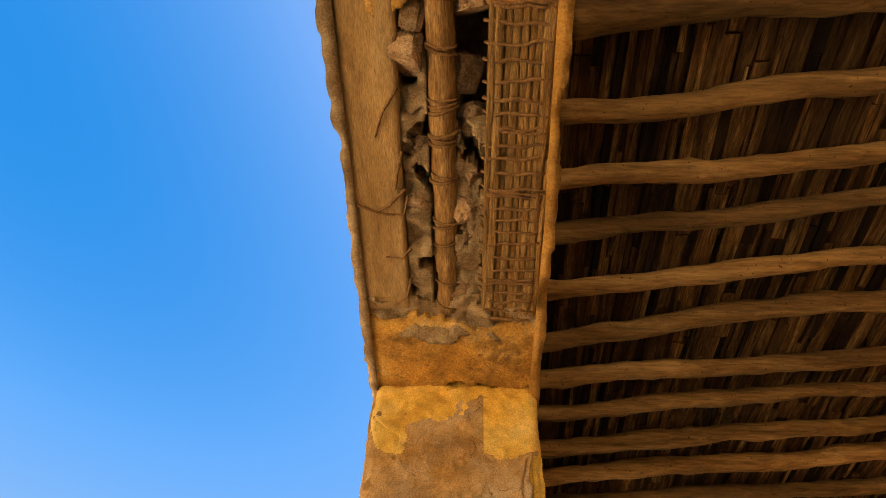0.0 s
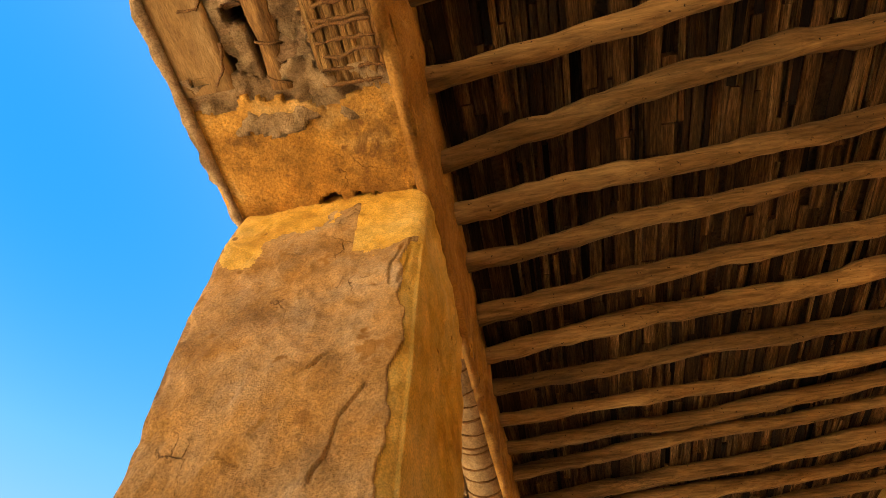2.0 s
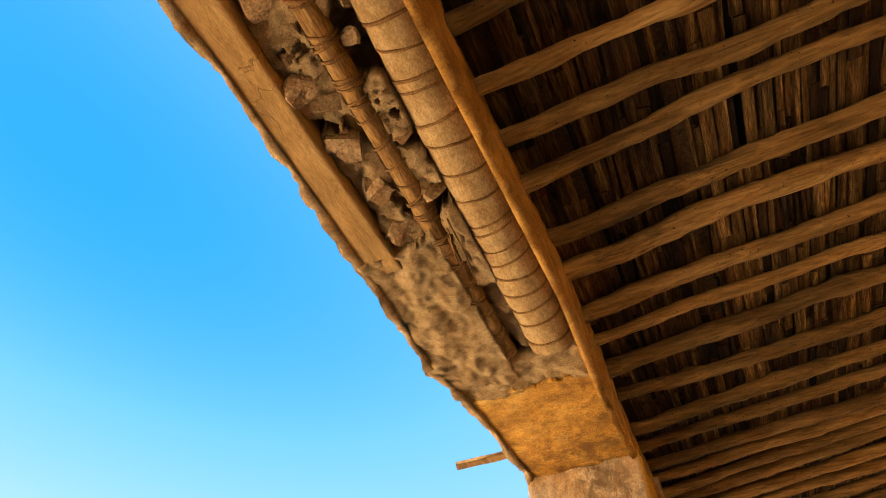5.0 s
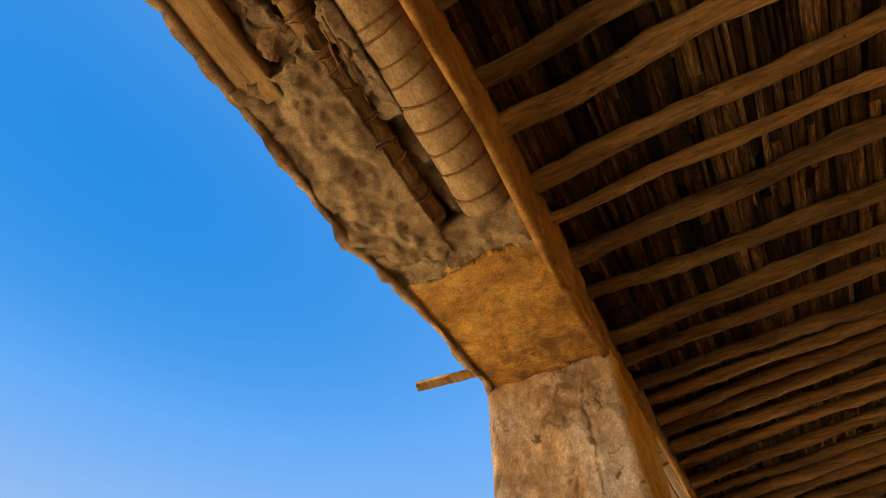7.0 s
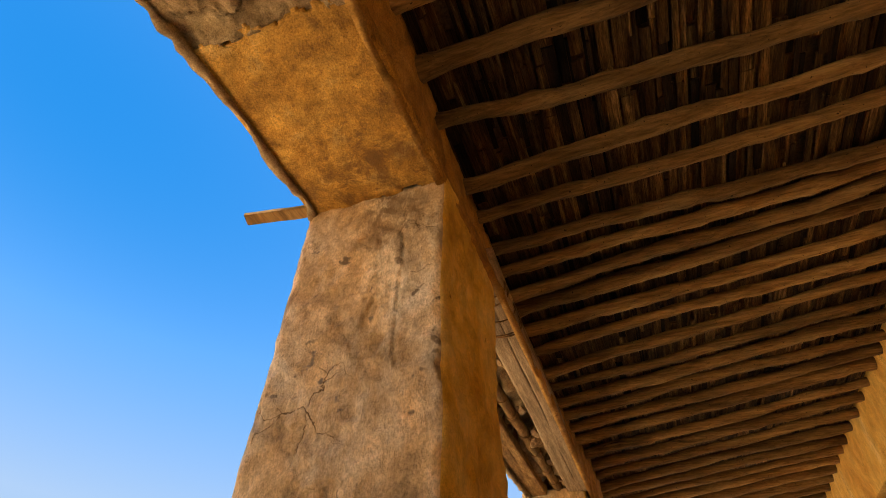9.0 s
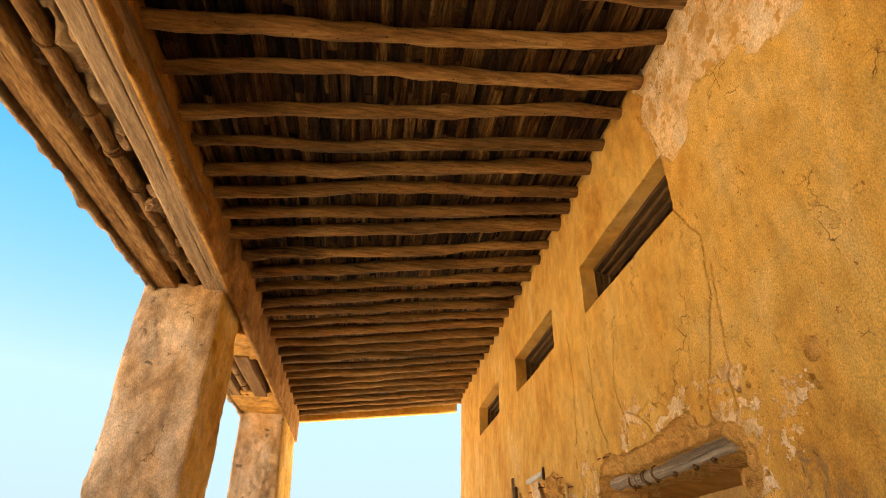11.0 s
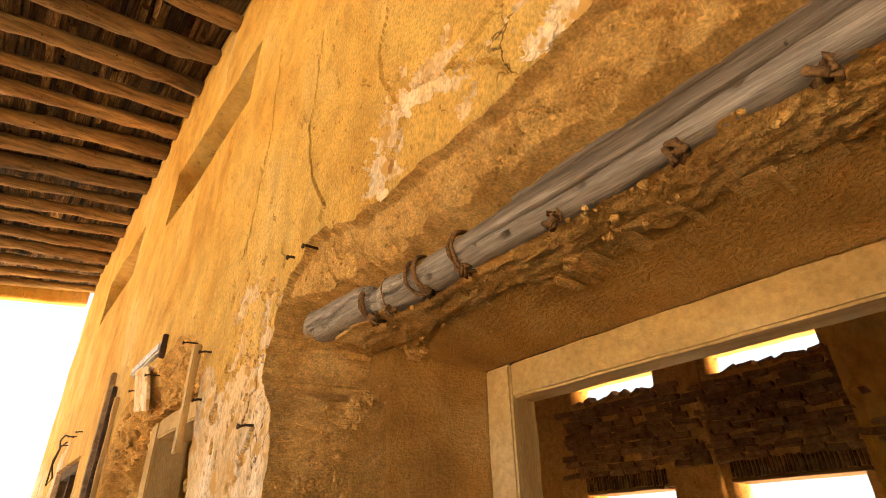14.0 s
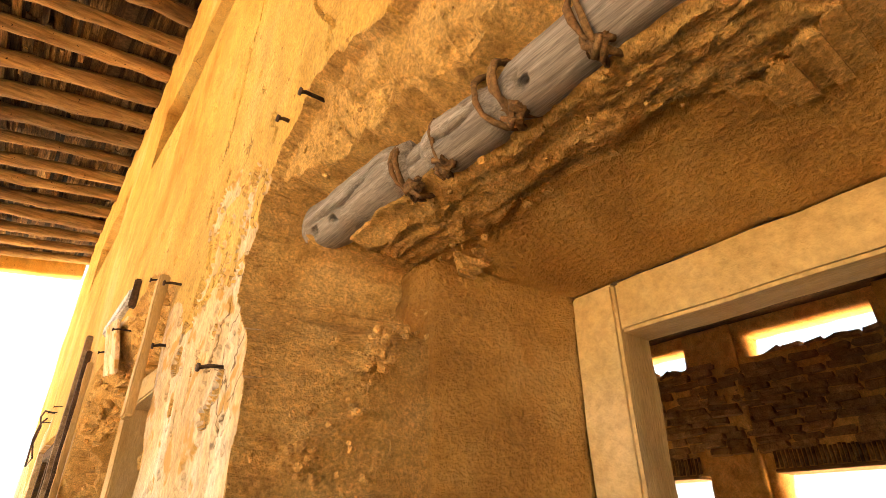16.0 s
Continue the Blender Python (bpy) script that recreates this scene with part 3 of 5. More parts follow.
def column(name, y0, y1, rings, label, seed, front=COLUMN, band=3.3, n=30, dz=0.03, cracks=(), coat=0.0):
    """A plastered mud column; rings give its height, outer and inner face."""
    zs = steps((-0.3, 1.2, 0.12), (1.2, SOFFIT + 0.06, dz))
    hs, lo, hi = [r[0] for r in rings], [r[1] for r in rings], [r[2] for r in rings]
    shape = []
    for k, (ax, ay, bx, by) in enumerate(((0, 0, 1, 0), (1, 0, 1, 1), (1, 1, 0, 1), (0, 1, 0, 0))):
        for i in range(n):
            t = i / n
            shape.append((ax + (bx - ax) * t, ay + (by - ay) * t))
    verts = []
    for z in zs:
        x0, x1 = np.interp(z, hs, lo), np.interp(z, hs, hi)
        for a, b in shape:
            # rounded corners
            x, y = x0 + (x1 - x0) * a, y0 + (y1 - y0) * b
            cx, cy = min(max(x, x0 + 0.05), x1 - 0.05), min(max(y, y0 + 0.05), y1 - 0.05)
            dx, dy = x - cx, y - cy
            r = math.hypot(dx, dy)
            if dx and dy:
                x, y = cx + dx / r * 0.05, cy + dy / r * 0.05
            verts.append((x, y, z))
    verts = np.array(verts)
    mid = np.array([(0, (y0 + y1) / 2, 0)])
    out_ = verts - mid
    out_[:, 2] = 0
    out_ /= np.linalg.norm(out_, axis=1)[:, None]
    chips = rough(verts, 0.3, 3, seed + 9)
    d = 0.016 * rough(verts, 0.45, 4, seed) - 0.012 * (chips > 0.7) + 0.003 * grain(verts, 0.05, seed + 3)
    near_front = verts[:, 1] < y0 + 0.03
    for c in cracks:
        dist = near_line(verts[:, 0] + 0.012 * grain(verts, 0.06, 5), verts[:, 2] + 0.012 * grain(verts, 0.06, 6), c)
        d = d - np.where(near_front & (dist < 0.005), 0.012, 0) + np.where(near_front, 0.004 * np.exp(-(dist / 0.03) ** 2), 0)
    edge = np.minimum(np.abs(verts[:, 0] - np.interp(verts[:, 2], hs, hi)), 0.05) + np.minimum(np.abs(verts[:, 1] - y0), 0.05)
    d = d - np.where(edge < 0.07, 0.014 * np.abs(rough(verts, 0.09, 3, seed + 21)), 0)
    # the front coat ends raggedly short of the inner corner
    rim = coat * (1 + 1.1 * rough(xyz(0 * d, 0 * d, verts[:, 2]), 0.22, 4, seed + 50))
    bare = (coat > 0) & near_front & (np.interp(verts[:, 2], hs, hi) - verts[:, 0] < rim) & (verts[:, 2] < 3.25)
    d = d - 0.016 * bare
    verts = verts + out_ * d[:, None]
    m = len(shape)
    row, s_ = np.meshgrid(np.arange(len(zs) - 1), np.arange(m), indexing="ij")
    row, s_ = row.ravel() * m, s_.ravel()
    quads = np.stack([row + s_, row + (s_ + 1) % m, row + m + (s_ + 1) % m, row + m + s_], 1)
    mid_ = verts[quads].mean(1)
    side = s_ // n
    wob = rough(mid_, 0.30, 5, seed + 40)
    index = np.where(side == 0, np.where(mid_[:, 2] > band + 0.3 * wob + 0.25 * (mid_[:, 0] < 0) * (mid_[:, 2] > 3), 1, 0), np.where(side == 1, 1, 0))
    index = np.where(bare[quads].sum(1) > 2, 1, index)
    me = mesh_from(name, verts, quads, [front, COLUMN_INNER], index)
    return thing(name, me, label, "column", "structure")


column("column_1", 2.136, 2.995, [(-0.3, -0.40, 0.265), (2.5, -0.42, 0.26), (3.0, -0.53, 0.255), (3.7, -0.56, 0.27)], "ochre plastered mud column with cracked paler lower coat", 1, COLUMN, 3.3, 130, 0.008,
       [[(0.15, 2.60), (0.10, 2.51), (0.09, 2.40), (0.06, 2.34)], [(0.13, 2.21), (0.15, 2.11), (0.14, 2.01), (0.12, 1.85)], [(-0.18, 2.31), (-0.21, 2.24)], [(-0.09, 2.52), (-0.11, 2.47)],
        [(0.24, 3.22), (0.23, 3.12), (0.20, 3.0)], [(0.03, 2.73), (-0.03, 2.68)], [(-0.16, 2.43), (-0.11, 2.39)], [(-0.5, 3.40), (-0.40, 3.32), (-0.40, 3.20), (-0.45, 3.14)], [(0.20, 3.22), (0.17, 3.11), (0.18, 3.0)]], 0.035)
column("column_2", 6.92, 7.88, [(-0.3, -0.46, 0.42), (2.3, -0.47, 0.40), (2.8, -0.47, 0.375), (3.7, -0.47, 0.375)], "faded plastered mud column with dark stains", 2, COLUMN_PALE, 4.5, 70, 0.0125,
       [[(0.18, 3.5), (0.14, 3.3), (0.17, 3.1), (0.15, 2.8), (0.18, 2.5)], [(-0.1, 3.3), (-0.03, 3.25), (0.05, 3.3)], [(0.0, 3.2), (0.03, 3.05), (-0.02, 2.9)]])
column("column_3", 11.55, 12.35, [(-0.3, -0.24, 0.45), (1.9, -0.29, 0.42), (3.7, -0.37, 0.345)], "pale pinkish plastered mud column with grey stains", 3, COLUMN_PALE, 4.5)
column("column_4", 15.75, 17.5, [(-0.3, -0.12, 0.60), (2.4, -0.18, 0.53), (3.7, -0.25, 0.44)], "pale plastered mud column at the end of the veranda", 4, COLUMN_PALE, 4.5)
column("column_5", -2.7, -1.9, [(-0.3, -0.5, 0.27), (3.7, -0.55, 0.27)], "ochre plastered mud column", 5)

# ---- lintels ----


def lintel_core():
    us, vs = steps((START, 12.0, 0.025), (12.0, END, 0.08)), steps((-0.26, INNER - 0.04, 0.02))
    return relief("lintel", us, vs, lambda u, v: xyz(v, u, SOFFIT + 0.10 + 0.05 * rough(xyz(u, v, 0 * u), 0.13, 3, 3) + 0.2 * (grain(xyz(u, v * 2, 0 * u), 0.3, 77) > 0.1)), lambda u, v: xyz(v, u, 0 * u + 4.55), GREYMUD)


def outer(y):
    return np.interp(y, [-3, 2.1, 2.9, 3.5, 4.55, 5.4, 5.9, 6.9, 9.0, 11.55, 15.7], [-0.585, -0.575, -0.53, -0.515, -0.53, -0.57, -0.50, -0.455, -0.42, -0.29, -0.26])


structure("lintel_core", lintel_core(), "rubble and mud core of the broken lintel over the columns", "lintel")


def inner(y):
    return np.interp(y, [0.4, 1.2, 2.1, 3.8, 5.2, 6.05, 6.9, 8.0, 10.0, 15.7], [0.245, 0.27, 0.275, 0.315, 0.36, 0.335, 0.36, 0.41, 0.43, 0.46])


def inner_top(y):
    return np.interp(y, [0.0, 2.2, 4.2, 5.5, 9.0, 10.3, 11.2, 12.0, 17.0], [0.30, 0.31, 0.32, 0.36, 0.335, 0.36, 0.39, 0.44, 0.45])


def lintel_inner():
    us, vs = steps((START, 12, 0.02), (12, END, 0.04)), steps((SOFFIT - 0.03, 4.18, 0.02))

    def lean(u, v):
        return inner(u) + (inner_top(u) - inner(u)) * (v - SOFFIT) / 0.42

    def face(u, v):
        p = xyz(0 * u, u, v)
        flaked = np.clip((rough(p, 0.22, 3, 36) - 0.35) / 0.05, 0, 1)
        return xyz(lean(u, v) + 0.008 * rough(p, 0.3, 3, 6) + 0.006 * np.abs(rough(p, 0.08, 3, 16)) - 0.014 * flaked, u, v + np.where(v < SOFFIT + 0.02, 0.04 * rough(p, 0.16, 4, 8), 0))
    return relief("lintel_inner", us, vs, face, lambda u, v: xyz(lean(u, v) - 0.045, u, v), LINTEL)


structure("lintel_core_outer", relief("lintel_core_outer", steps((START, END, 0.06)), steps((0, 1, 0.2)),
                                      lambda u, v: xyz(outer(u) + 0.05 + (-0.264 - outer(u) - 0.05) * v, u, SOFFIT + 0.17 + 0.045 * rough(xyz(u, v, 0 * u), 0.15, 3, 3)),
                                      lambda u, v: xyz(outer(u) + 0.05 + (-0.264 - outer(u) - 0.05) * v, u, 0 * u + 4.55), GREYMUD), "mud core of the broken lintel", "lintel")
structure("lintel_inner", lintel_inner(), "ochre plaster facing the veranda above the columns", "lintel")
structure("lintel_outer", relief("lintel_outer", steps((START, 8, 0.02), (8, END, 0.04)), steps((SOFFIT - 0.02, 3.9, 0.03), (3.9, 4.7, 0.1)),
                                 lambda u, v: xyz(outer(u) + 0.004 + 0.020 * rough(xyz(0 * u, u, v), 0.10, 4, 4), u, v + np.where(v < SOFFIT, 0.03 * rough(xyz(u, 0 * u, 0 * u), 0.12, 4, 14), 0)),
                                 lambda u, v: xyz(outer(u) + 0.045, u, v), GREYMUD), "weathered mud outer face of the lintel", "lintel")


def soffit_patch(name, y0, y1, x0, x1, mat, label, seed, z=SOFFIT, ragged=0.06, lumps=0.008, thick=0.12, size=0.25):
    us, vs = steps((y0 - 0.1, y1 + 0.1, 0.014)), steps((x0, x1, 0.014))
    slide = lambda u, v: v + np.where(x0 < -0.29, (outer(u) + 0.004 - x0) * (x1 - v) / (x1 - x0), 0) + np.where(x1 > 0.2, (inner(u) - 0.004 - x1) * (v - x0) / (x1 - x0), 0)

    def keep(u, v):
        j = ragged * rough(xyz(u, v, 0 * u), 0.14, 4, seed)
        j2 = ragged * rough(xyz(v, u, 0 * u), 0.14, 4, seed + 5)
        return (u > y0 + j) & (u < y1 + j2)
    me = relief(name, us, vs, lambda u, v: xyz(slide(u, v), u, z + lumps * (rough(xyz(u, v, 0 * u), size, 4, seed + 1) + 0.35 * np.abs(grain(xyz(u, v, 0 * u), 0.03, seed)))), lambda u, v: xyz(slide(u, v), u, 0 * u + z + thick), mat, keep)
    return structure(name, me, label, "lintel")


soffit_patch("soffit_1", 1.72, 2.15, OUTER, INNER, SOFFIT_COAT, "ochre plaster left under the lintel", 1)
soffit_patch("soffit_2", -2.0, 0.33, OUTER - 0.02, INNER, SOFFIT_COAT, "ochre plaster left under the lintel", 2)
soffit_patch("soffit_3", 5.88, 6.96, OUTER + 0.02, INNER + 0.02, SOFFIT_COAT, "stained ochre plaster left under the lintel", 3)
soffit_patch("soffit_4", 5.62, 5.90, OUTER, INNER, GREYMUD, "bare grey mortar under the lintel", 4, SOFFIT + 0.006, 0.02, 0.028, 0.12, 0.12)
soffit_patch("soffit_5", 4.60, 5.75, OUTER - 0.02, -0.10, GREYMUD, "bare grey mortar slab under the lintel", 5, SOFFIT - 0.012, 0.06, 0.026, 0.18, 0.09)
soffit_patch("soffit_6", 14.65, 15.8, OUTER + 0.1, INNER + 0.06, SOFFIT_COAT, "plaster left under the lintel", 6)
soffit_patch("soffit_7", 12.5, 13.3, OUTER + 0.1, INNER + 0.06, SOFFIT_COAT, "plaster left under the lintel", 7)
soffit_patch("soffit_8", 2.9, 3.1, -0.28, INNER, SOFFIT_COAT, "plaster left under the lintel", 8)

# ---- roof of the veranda ----
POLES_AT = [-2.9, -2.55, -2.2, -1.85, -1.5, -1.2, -0.85, -0.5, -0.18, 0.15, 0.47, 0.84, 1.20, 1.50, 1.84, 2.22, 2.55, 2.83, 3.20, 3.52, 3.82, 4.15, 4.45, 4.75, 5.18, 5.45,
            5.86, 6.16, 6.48, 6.83, 7.33, 7.64, 7.95, 8.22, 8.50, 8.72, 9.02, 9.33, 9.71, 9.99, 10.30, 10.57, 10.90, 11.24, 11.60, 12.00, 12.30, 12.65, 12.95,
            13.25, 13.56, 13.88, 14.2, 14.5, 14.85, 15.2, 15.55, 15.9, 16.25, 16.6, 16.95, 17.3]
# how far the pole's end on the house wall lies from its end on the lintel
SKEW = dict(zip(POLES_AT[10:48], [0.0, -0.11, -0.18, -0.18, -0.15, -0.23, -0.02, 0.0, -0.02, 0.01, 0.14, 0.14, 0.11, 0.07, 0.0, 0.15, 0.04, 0.16, 0.22, 0.30, 0.07, 0.12, 0.20, 0.05,
                                  -0.08, -0.06, -0.05, -0.02, -0.11, -0.06, -0.05, -0.01, -0.06, -0.13, -0.12, -0.18, -0.13, -0.15]))


def roof_pole(i, y):
    rnd = random.Random(100 + i)
    n = 48
    pts, rad = [], []
    r0 = rnd.uniform(0.046, 0.062)
    ph, am, bend, freq = rnd.uniform(0, 6), rnd.uniform(0.008, 0.024), rnd.uniform(-0.04, 0.04), rnd.uniform(5, 11)
    flip = rnd.random() < 0.5
    for k in range(n):
        t = k / (n - 1)
        x = INNER - 0.02 + (WALL + 0.06 - INNER) * t
        wob = am * math.sin(ph + t * freq) + bend * math.sin(math.pi * t) + 0.030 * noise.noise((x * 1.9, y * 3, i)) + 0.010 * noise.noise((x * 5.5, y * 3, i))
        r = r0 * (1.1 - 0.2 * (t if flip else 1 - t)) * (1 + 0.20 * noise.noise((x * 2.6, y, i + 9)) + 0.30 * max(0, noise.noise((x * 5.0, y, i + 31)) - 0.15))
        pts.append((x, y + SKEW.get(y, -0.08) * t + wob, roof_z(x) + r0 + 0.012 * noise.noise((x * 1.6, y, i + 5))))
        rad.append(r)
    me = tube("roof_pole", pts, rad, POLE, 14, 0.13, 0.08, i)
    return thing("roof_pole", me, "crooked brown mangrove pole carrying the veranda roof", "roof pole", group="roof poles")


for i, y in enumerate(POLES_AT):
    roof_pole(i, y)


def ceiling_slats():
    """Palm slats laid side by side on the poles, one mesh."""
    rnd = random.Random(7)
    verts, quads = [], []
    x = INNER + 0.02
    top = 0.118
    while x < WALL + 0.02:
        w = rnd.choice((0.018, 0.026, 0.03, 0.036, 0.045, 0.055, 0.075))
        y = START + rnd.uniform(-0.6, 0)
        while y < END - 0.2:
            ln = min(rnd.choice((0.33, 0.5, 0.66, 1.0, 1.3)), max(0.05, END - 0.14 - y))
            if rnd.random() > 0.035:
                lift, tip = rnd.uniform(0, 0.02) + (0.03 if rnd.random() < 0.12 else 0), rnd.uniform(-0.008, 0.008)
                sk = rnd.uniform(-0.012, 0.012)
                h = rnd.uniform(0.012, 0.022)
                b = len(verts)
                ww = w * rnd.uniform(0.8, 1.05)
                roll = rnd.uniform(-0.007, 0.007)
                for yy, s, t in ((y + 0.004, sk, tip), (y + ln - 0.004, -sk, -tip)):
                    z = roof_z(x) + top + lift + t
                    verts += [(x + s, yy, z + roll), (x + s + ww, yy, z - roll), (x + s + ww, yy, z + h - roll), (x + s, yy, z + h + roll)]
                quads += [(b, b + 1, b + 5, b + 4), (b + 1, b + 2, b + 6, b + 5), (b + 2, b + 3, b + 7, b + 6), (b + 3, b, b + 4, b + 7), (b + 3, b + 2, b + 1, b), (b + 4, b + 5, b + 6, b + 7)]
            y += ln
        x += w + rnd.choice((0.0, 0.002, 0.004, 0.008))
    return mesh_from("ceiling", verts, quads, SLAT, smooth=False)


structure("ceiling", ceiling_slats(), "dark brown palm slats laid across the roof poles", "ceiling")
structure("ceiling_cover", relief("ceiling_cover", steps((START, END, 0.3)), steps((OUTER, 4.1, 0.2)),
                                  lambda u, v: xyz(v, u, roof_z(v) + 0.185 + 0.01 * rough(xyz(u, v, 0 * u), 0.2, 2, 5)), lambda u, v: xyz(v, u, roof_z(v) + 0.45), ROOF),
          "mud packed over the palm slats of the roof", "ceiling")
# fascia at the far end
structure("fascia_end", relief("fascia_end", steps((INNER, WALL, 0.03)), steps((0, 0.3, 0.03)),
                               lambda u, v: xyz(u, END - 0.1 + 0.012 * rough(xyz(u, v, 0 * u), 0.2, 3, 6), roof_z(u) - 0.07 + v + np.where(v < 0.02, 0.008 * rough(xyz(u, v, 0 * u), 0.15, 3, 8), 0)),
                               lambda u, v: xyz(u, 0 * u + END + 0.05, roof_z(u) - 0.07 + v), OCHRE), "ragged plastered edge of the veranda roof", "roof edge")


# ---- timber of the lintels ----
def ring_rope(name, parent, y, x, z, rx, rz, lean=0.0, r=0.007, seed=0):
    """One turn of rope round something that runs along y."""
    pts = []
    for k in range(17):
        a = 2 * math.pi * k / 16
        pts.append((x + rx * math.cos(a), y + lean * math.cos(a) + 0.004 * noise.noise((k * 0.7, seed, y * 9)), z + rz * math.sin(a)))
    return child(name, tube(name, pts, [r * (1 + 0.25 * noise.noise((k * 2.1, y * 30, seed))) for k in range(17)], ROPE, 6, 0.3, 0.01, seed), parent)


def plank(y0, y1, x0, x1, z0, z1, label, seed, mat=None, tilt=0.0):
    """A sawn plank with a split along it and worm holes' rough edges."""
    mid = x0 + (x1 - x0) * 0.55
    us = steps((y0, y1, 0.05))
    vs = sorted(steps((x0, x1, 0.015)) + [mid - 0.0035, mid, mid + 0.0035])

    def face(u, v):
        p = xyz(u * 0.15, v, 0 * u)
        wob = 0.006 * np.sin(u * 3 + seed)
        split = np.exp(-((v - mid) / 0.003) ** 2) * 0.012 * np.clip(3 * grain(xyz(u, 0 * u, 0 * u + seed), 0.5, seed), 0, 1)
        edge = np.where((v < x0 + 0.006) | (v > x1 - 0.006), 0.006, 0)
        return xyz(v + wob + tilt * (u - y0), u, z0 + split + edge + 0.003 * rough(p, 0.04, 3, seed))
    me = relief("lintel_plank", us, vs, face, lambda u, v: xyz(v + 0.006 * np.sin(u * 3 + seed) + tilt * (u - y0), u, 0 * u + z1), mat or WOOD_Y)
    return thing("lintel_plank", me, label, "plank", group="lintel planks")


def wrapped_pole(y0, y1, xa, xb, z, r, gaps, label, seed, mat=None):
    """A pole in the lintel, bound with palm rope."""
    rnd = random.Random(seed)
    root = thing("wrapped_pole", None, label, "pole", group="bound lintel poles", at=Matrix.Identity(4))
    n = int((y1 - y0) / 0.06)
    pts = [(xa + (xb - xa) * k / n + 0.008 * noise.noise((k * 0.3, seed, 0)), y0 + (y1 - y0) * k / n, z + 0.008 * noise.noise((k * 0.3, seed, 5))) for k in range(n + 1)]
    child("pole", tube("pole", pts, [r * (1 + 0.10 * noise.noise((k * 0.5, seed, 9))) for k in range(n + 1)], mat or BARK, 14, 0.07, 0.06, seed), root)
    y = y0 + rnd.uniform(0.03, 0.1)
    while y < y1 - 0.02:
        t = (y - y0) / (y1 - y0)
        for turn in range(rnd.choice((1, 1, 2, 3))):
            ring_rope("rope", root, y + 0.02 * turn, xa + (xb - xa) * t, z, r * 1.08, r * 1.08, rnd.uniform(-0.02, 0.02), rnd.uniform(0.005, 0.008), seed + turn)
        y += rnd.uniform(*gaps)
    return root


STEM = material("split_stems", [(0.15, 0.070, 0.016), (0.33, 0.175, 0.045), (0.47, 0.285, 0.095)], 0.10, 0.012, (5, 0.35, 5), bump=1.0, spread=0.25, contrast=0.6)


def stem_bundle(y0, y1, x0, x1, z, label, seed):
    """Split stems side by side, bound across with ropes."""
    rnd = random.Random(seed)
    root = thing("stem_bundle", None, label, "stem bundle", at=Matrix.Identity(4))
    cuts = [0] + [(i + rnd.uniform(-0.3, 0.3)) / 9 for i in range(1, 9)] + [1.0]
    for i in range(9):
        a = x0 + (x1 - x0) * cuts[i] - 0.0005
        b = x0 + (x1 - x0) * cuts[i + 1] + 0.0005
        w = b - a
        lift = rnd.uniform(-0.004, 0.006)

        def face(u, v, a=a, b=b, lift=lift, i=i):
            s = (v - a) / (b - a) * 2 - 1
            return xyz(v + 0.004 * rough(xyz(u, 0 * u + i, 0 * u), 0.2, 2, seed), u, z + lift + 0.003 * s * s + 0.007 * rough(xyz(u * 0.5, v, 0 * u), 0.07, 3, seed + i))
        me = relief("stem", steps((y0, y1, 0.03)), steps((a, b, w / 4)), face, lambda u, v: xyz(v, u, 0 * u + z + 0.10), STEM)
        child("stem", me, root)
    y = y0 + 0.03
    while y < y1:
        pts = []
        tilt, ph = rnd.uniform(-0.012, 0.012), rnd.uniform(0, 9)
        for k in range(19):
            t = k / 18
            pts.append((x0 - 0.012 + (x1 - x0 + 0.024) * t, y + tilt * (t - 0.5) + 0.014 * noise.noise((t * 4, y * 7, ph)),
                        z - 0.001 + 0.012 * abs(2 * t - 1) ** 6 * 3 + 0.004 * noise.noise((t * 9, y, ph))))
        child("rope", tube("rope", pts, [0.0068 * (1 + 0.7 * noise.noise((k * 1.9, y * 20, 1))) for k in range(19)], ROPE, 6, 0.35, 0.012, seed), root)
        y += rnd.choice((0.014, 0.05, 0.055, 0.06, 0.068))
    return root


def round_bundle(y0, y1, line, z, label, seed):
    """A thick bundle wrapped in matting and bound with rope; line gives y, centre x and half width."""
    rnd = random.Random(seed)
    root = thing("wrapped_bundle", None, label, "stem bundle", at=Matrix.Identity(4))
    n = int((y1 - y0) / 0.025)
    ys = [y0 + (y1 - y0) * k / n for k in range(n + 1)]
    cx, hw = [np.interp(y, [p[0] for p in line], [p[1] for p in line]) for y in ys], [np.interp(y, [p[0] for p in line], [p[2] for p in line]) for y in ys]
    binds, y = [], y0 + 0.1
    while y < y1 - 0.03:
        binds.append(y)
        y += rnd.choice((0.05, 0.09, 0.12, 0.15, 0.17))
    rad = []
    for y, h in zip(ys, hw):
        d = min(abs(y - b) for b in binds)
        rad.append(h * (1 - 0.05 * math.exp(-(d / 0.018) ** 2) + 0.03 * noise.noise((y * 7, seed, 0))))
    child("matting", tube("matting", [(c, y, z + 0.09) for c, y in zip(cx, ys)], rad, MATTING, 28, 0.035, 0.08, seed, flat=0.75), root)
    for b in binds:
        k = min(range(len(ys)), key=lambda i: abs(ys[i] - b))
        ring_rope("rope", root, b, cx[k], z + 0.09, hw[k] * 0.985, hw[k] * 0.985 * 0.75, rnd.uniform(-0.03, 0.03), rnd.uniform(0.005, 0.008), seed)
    return root


STONE_SHAPES = []


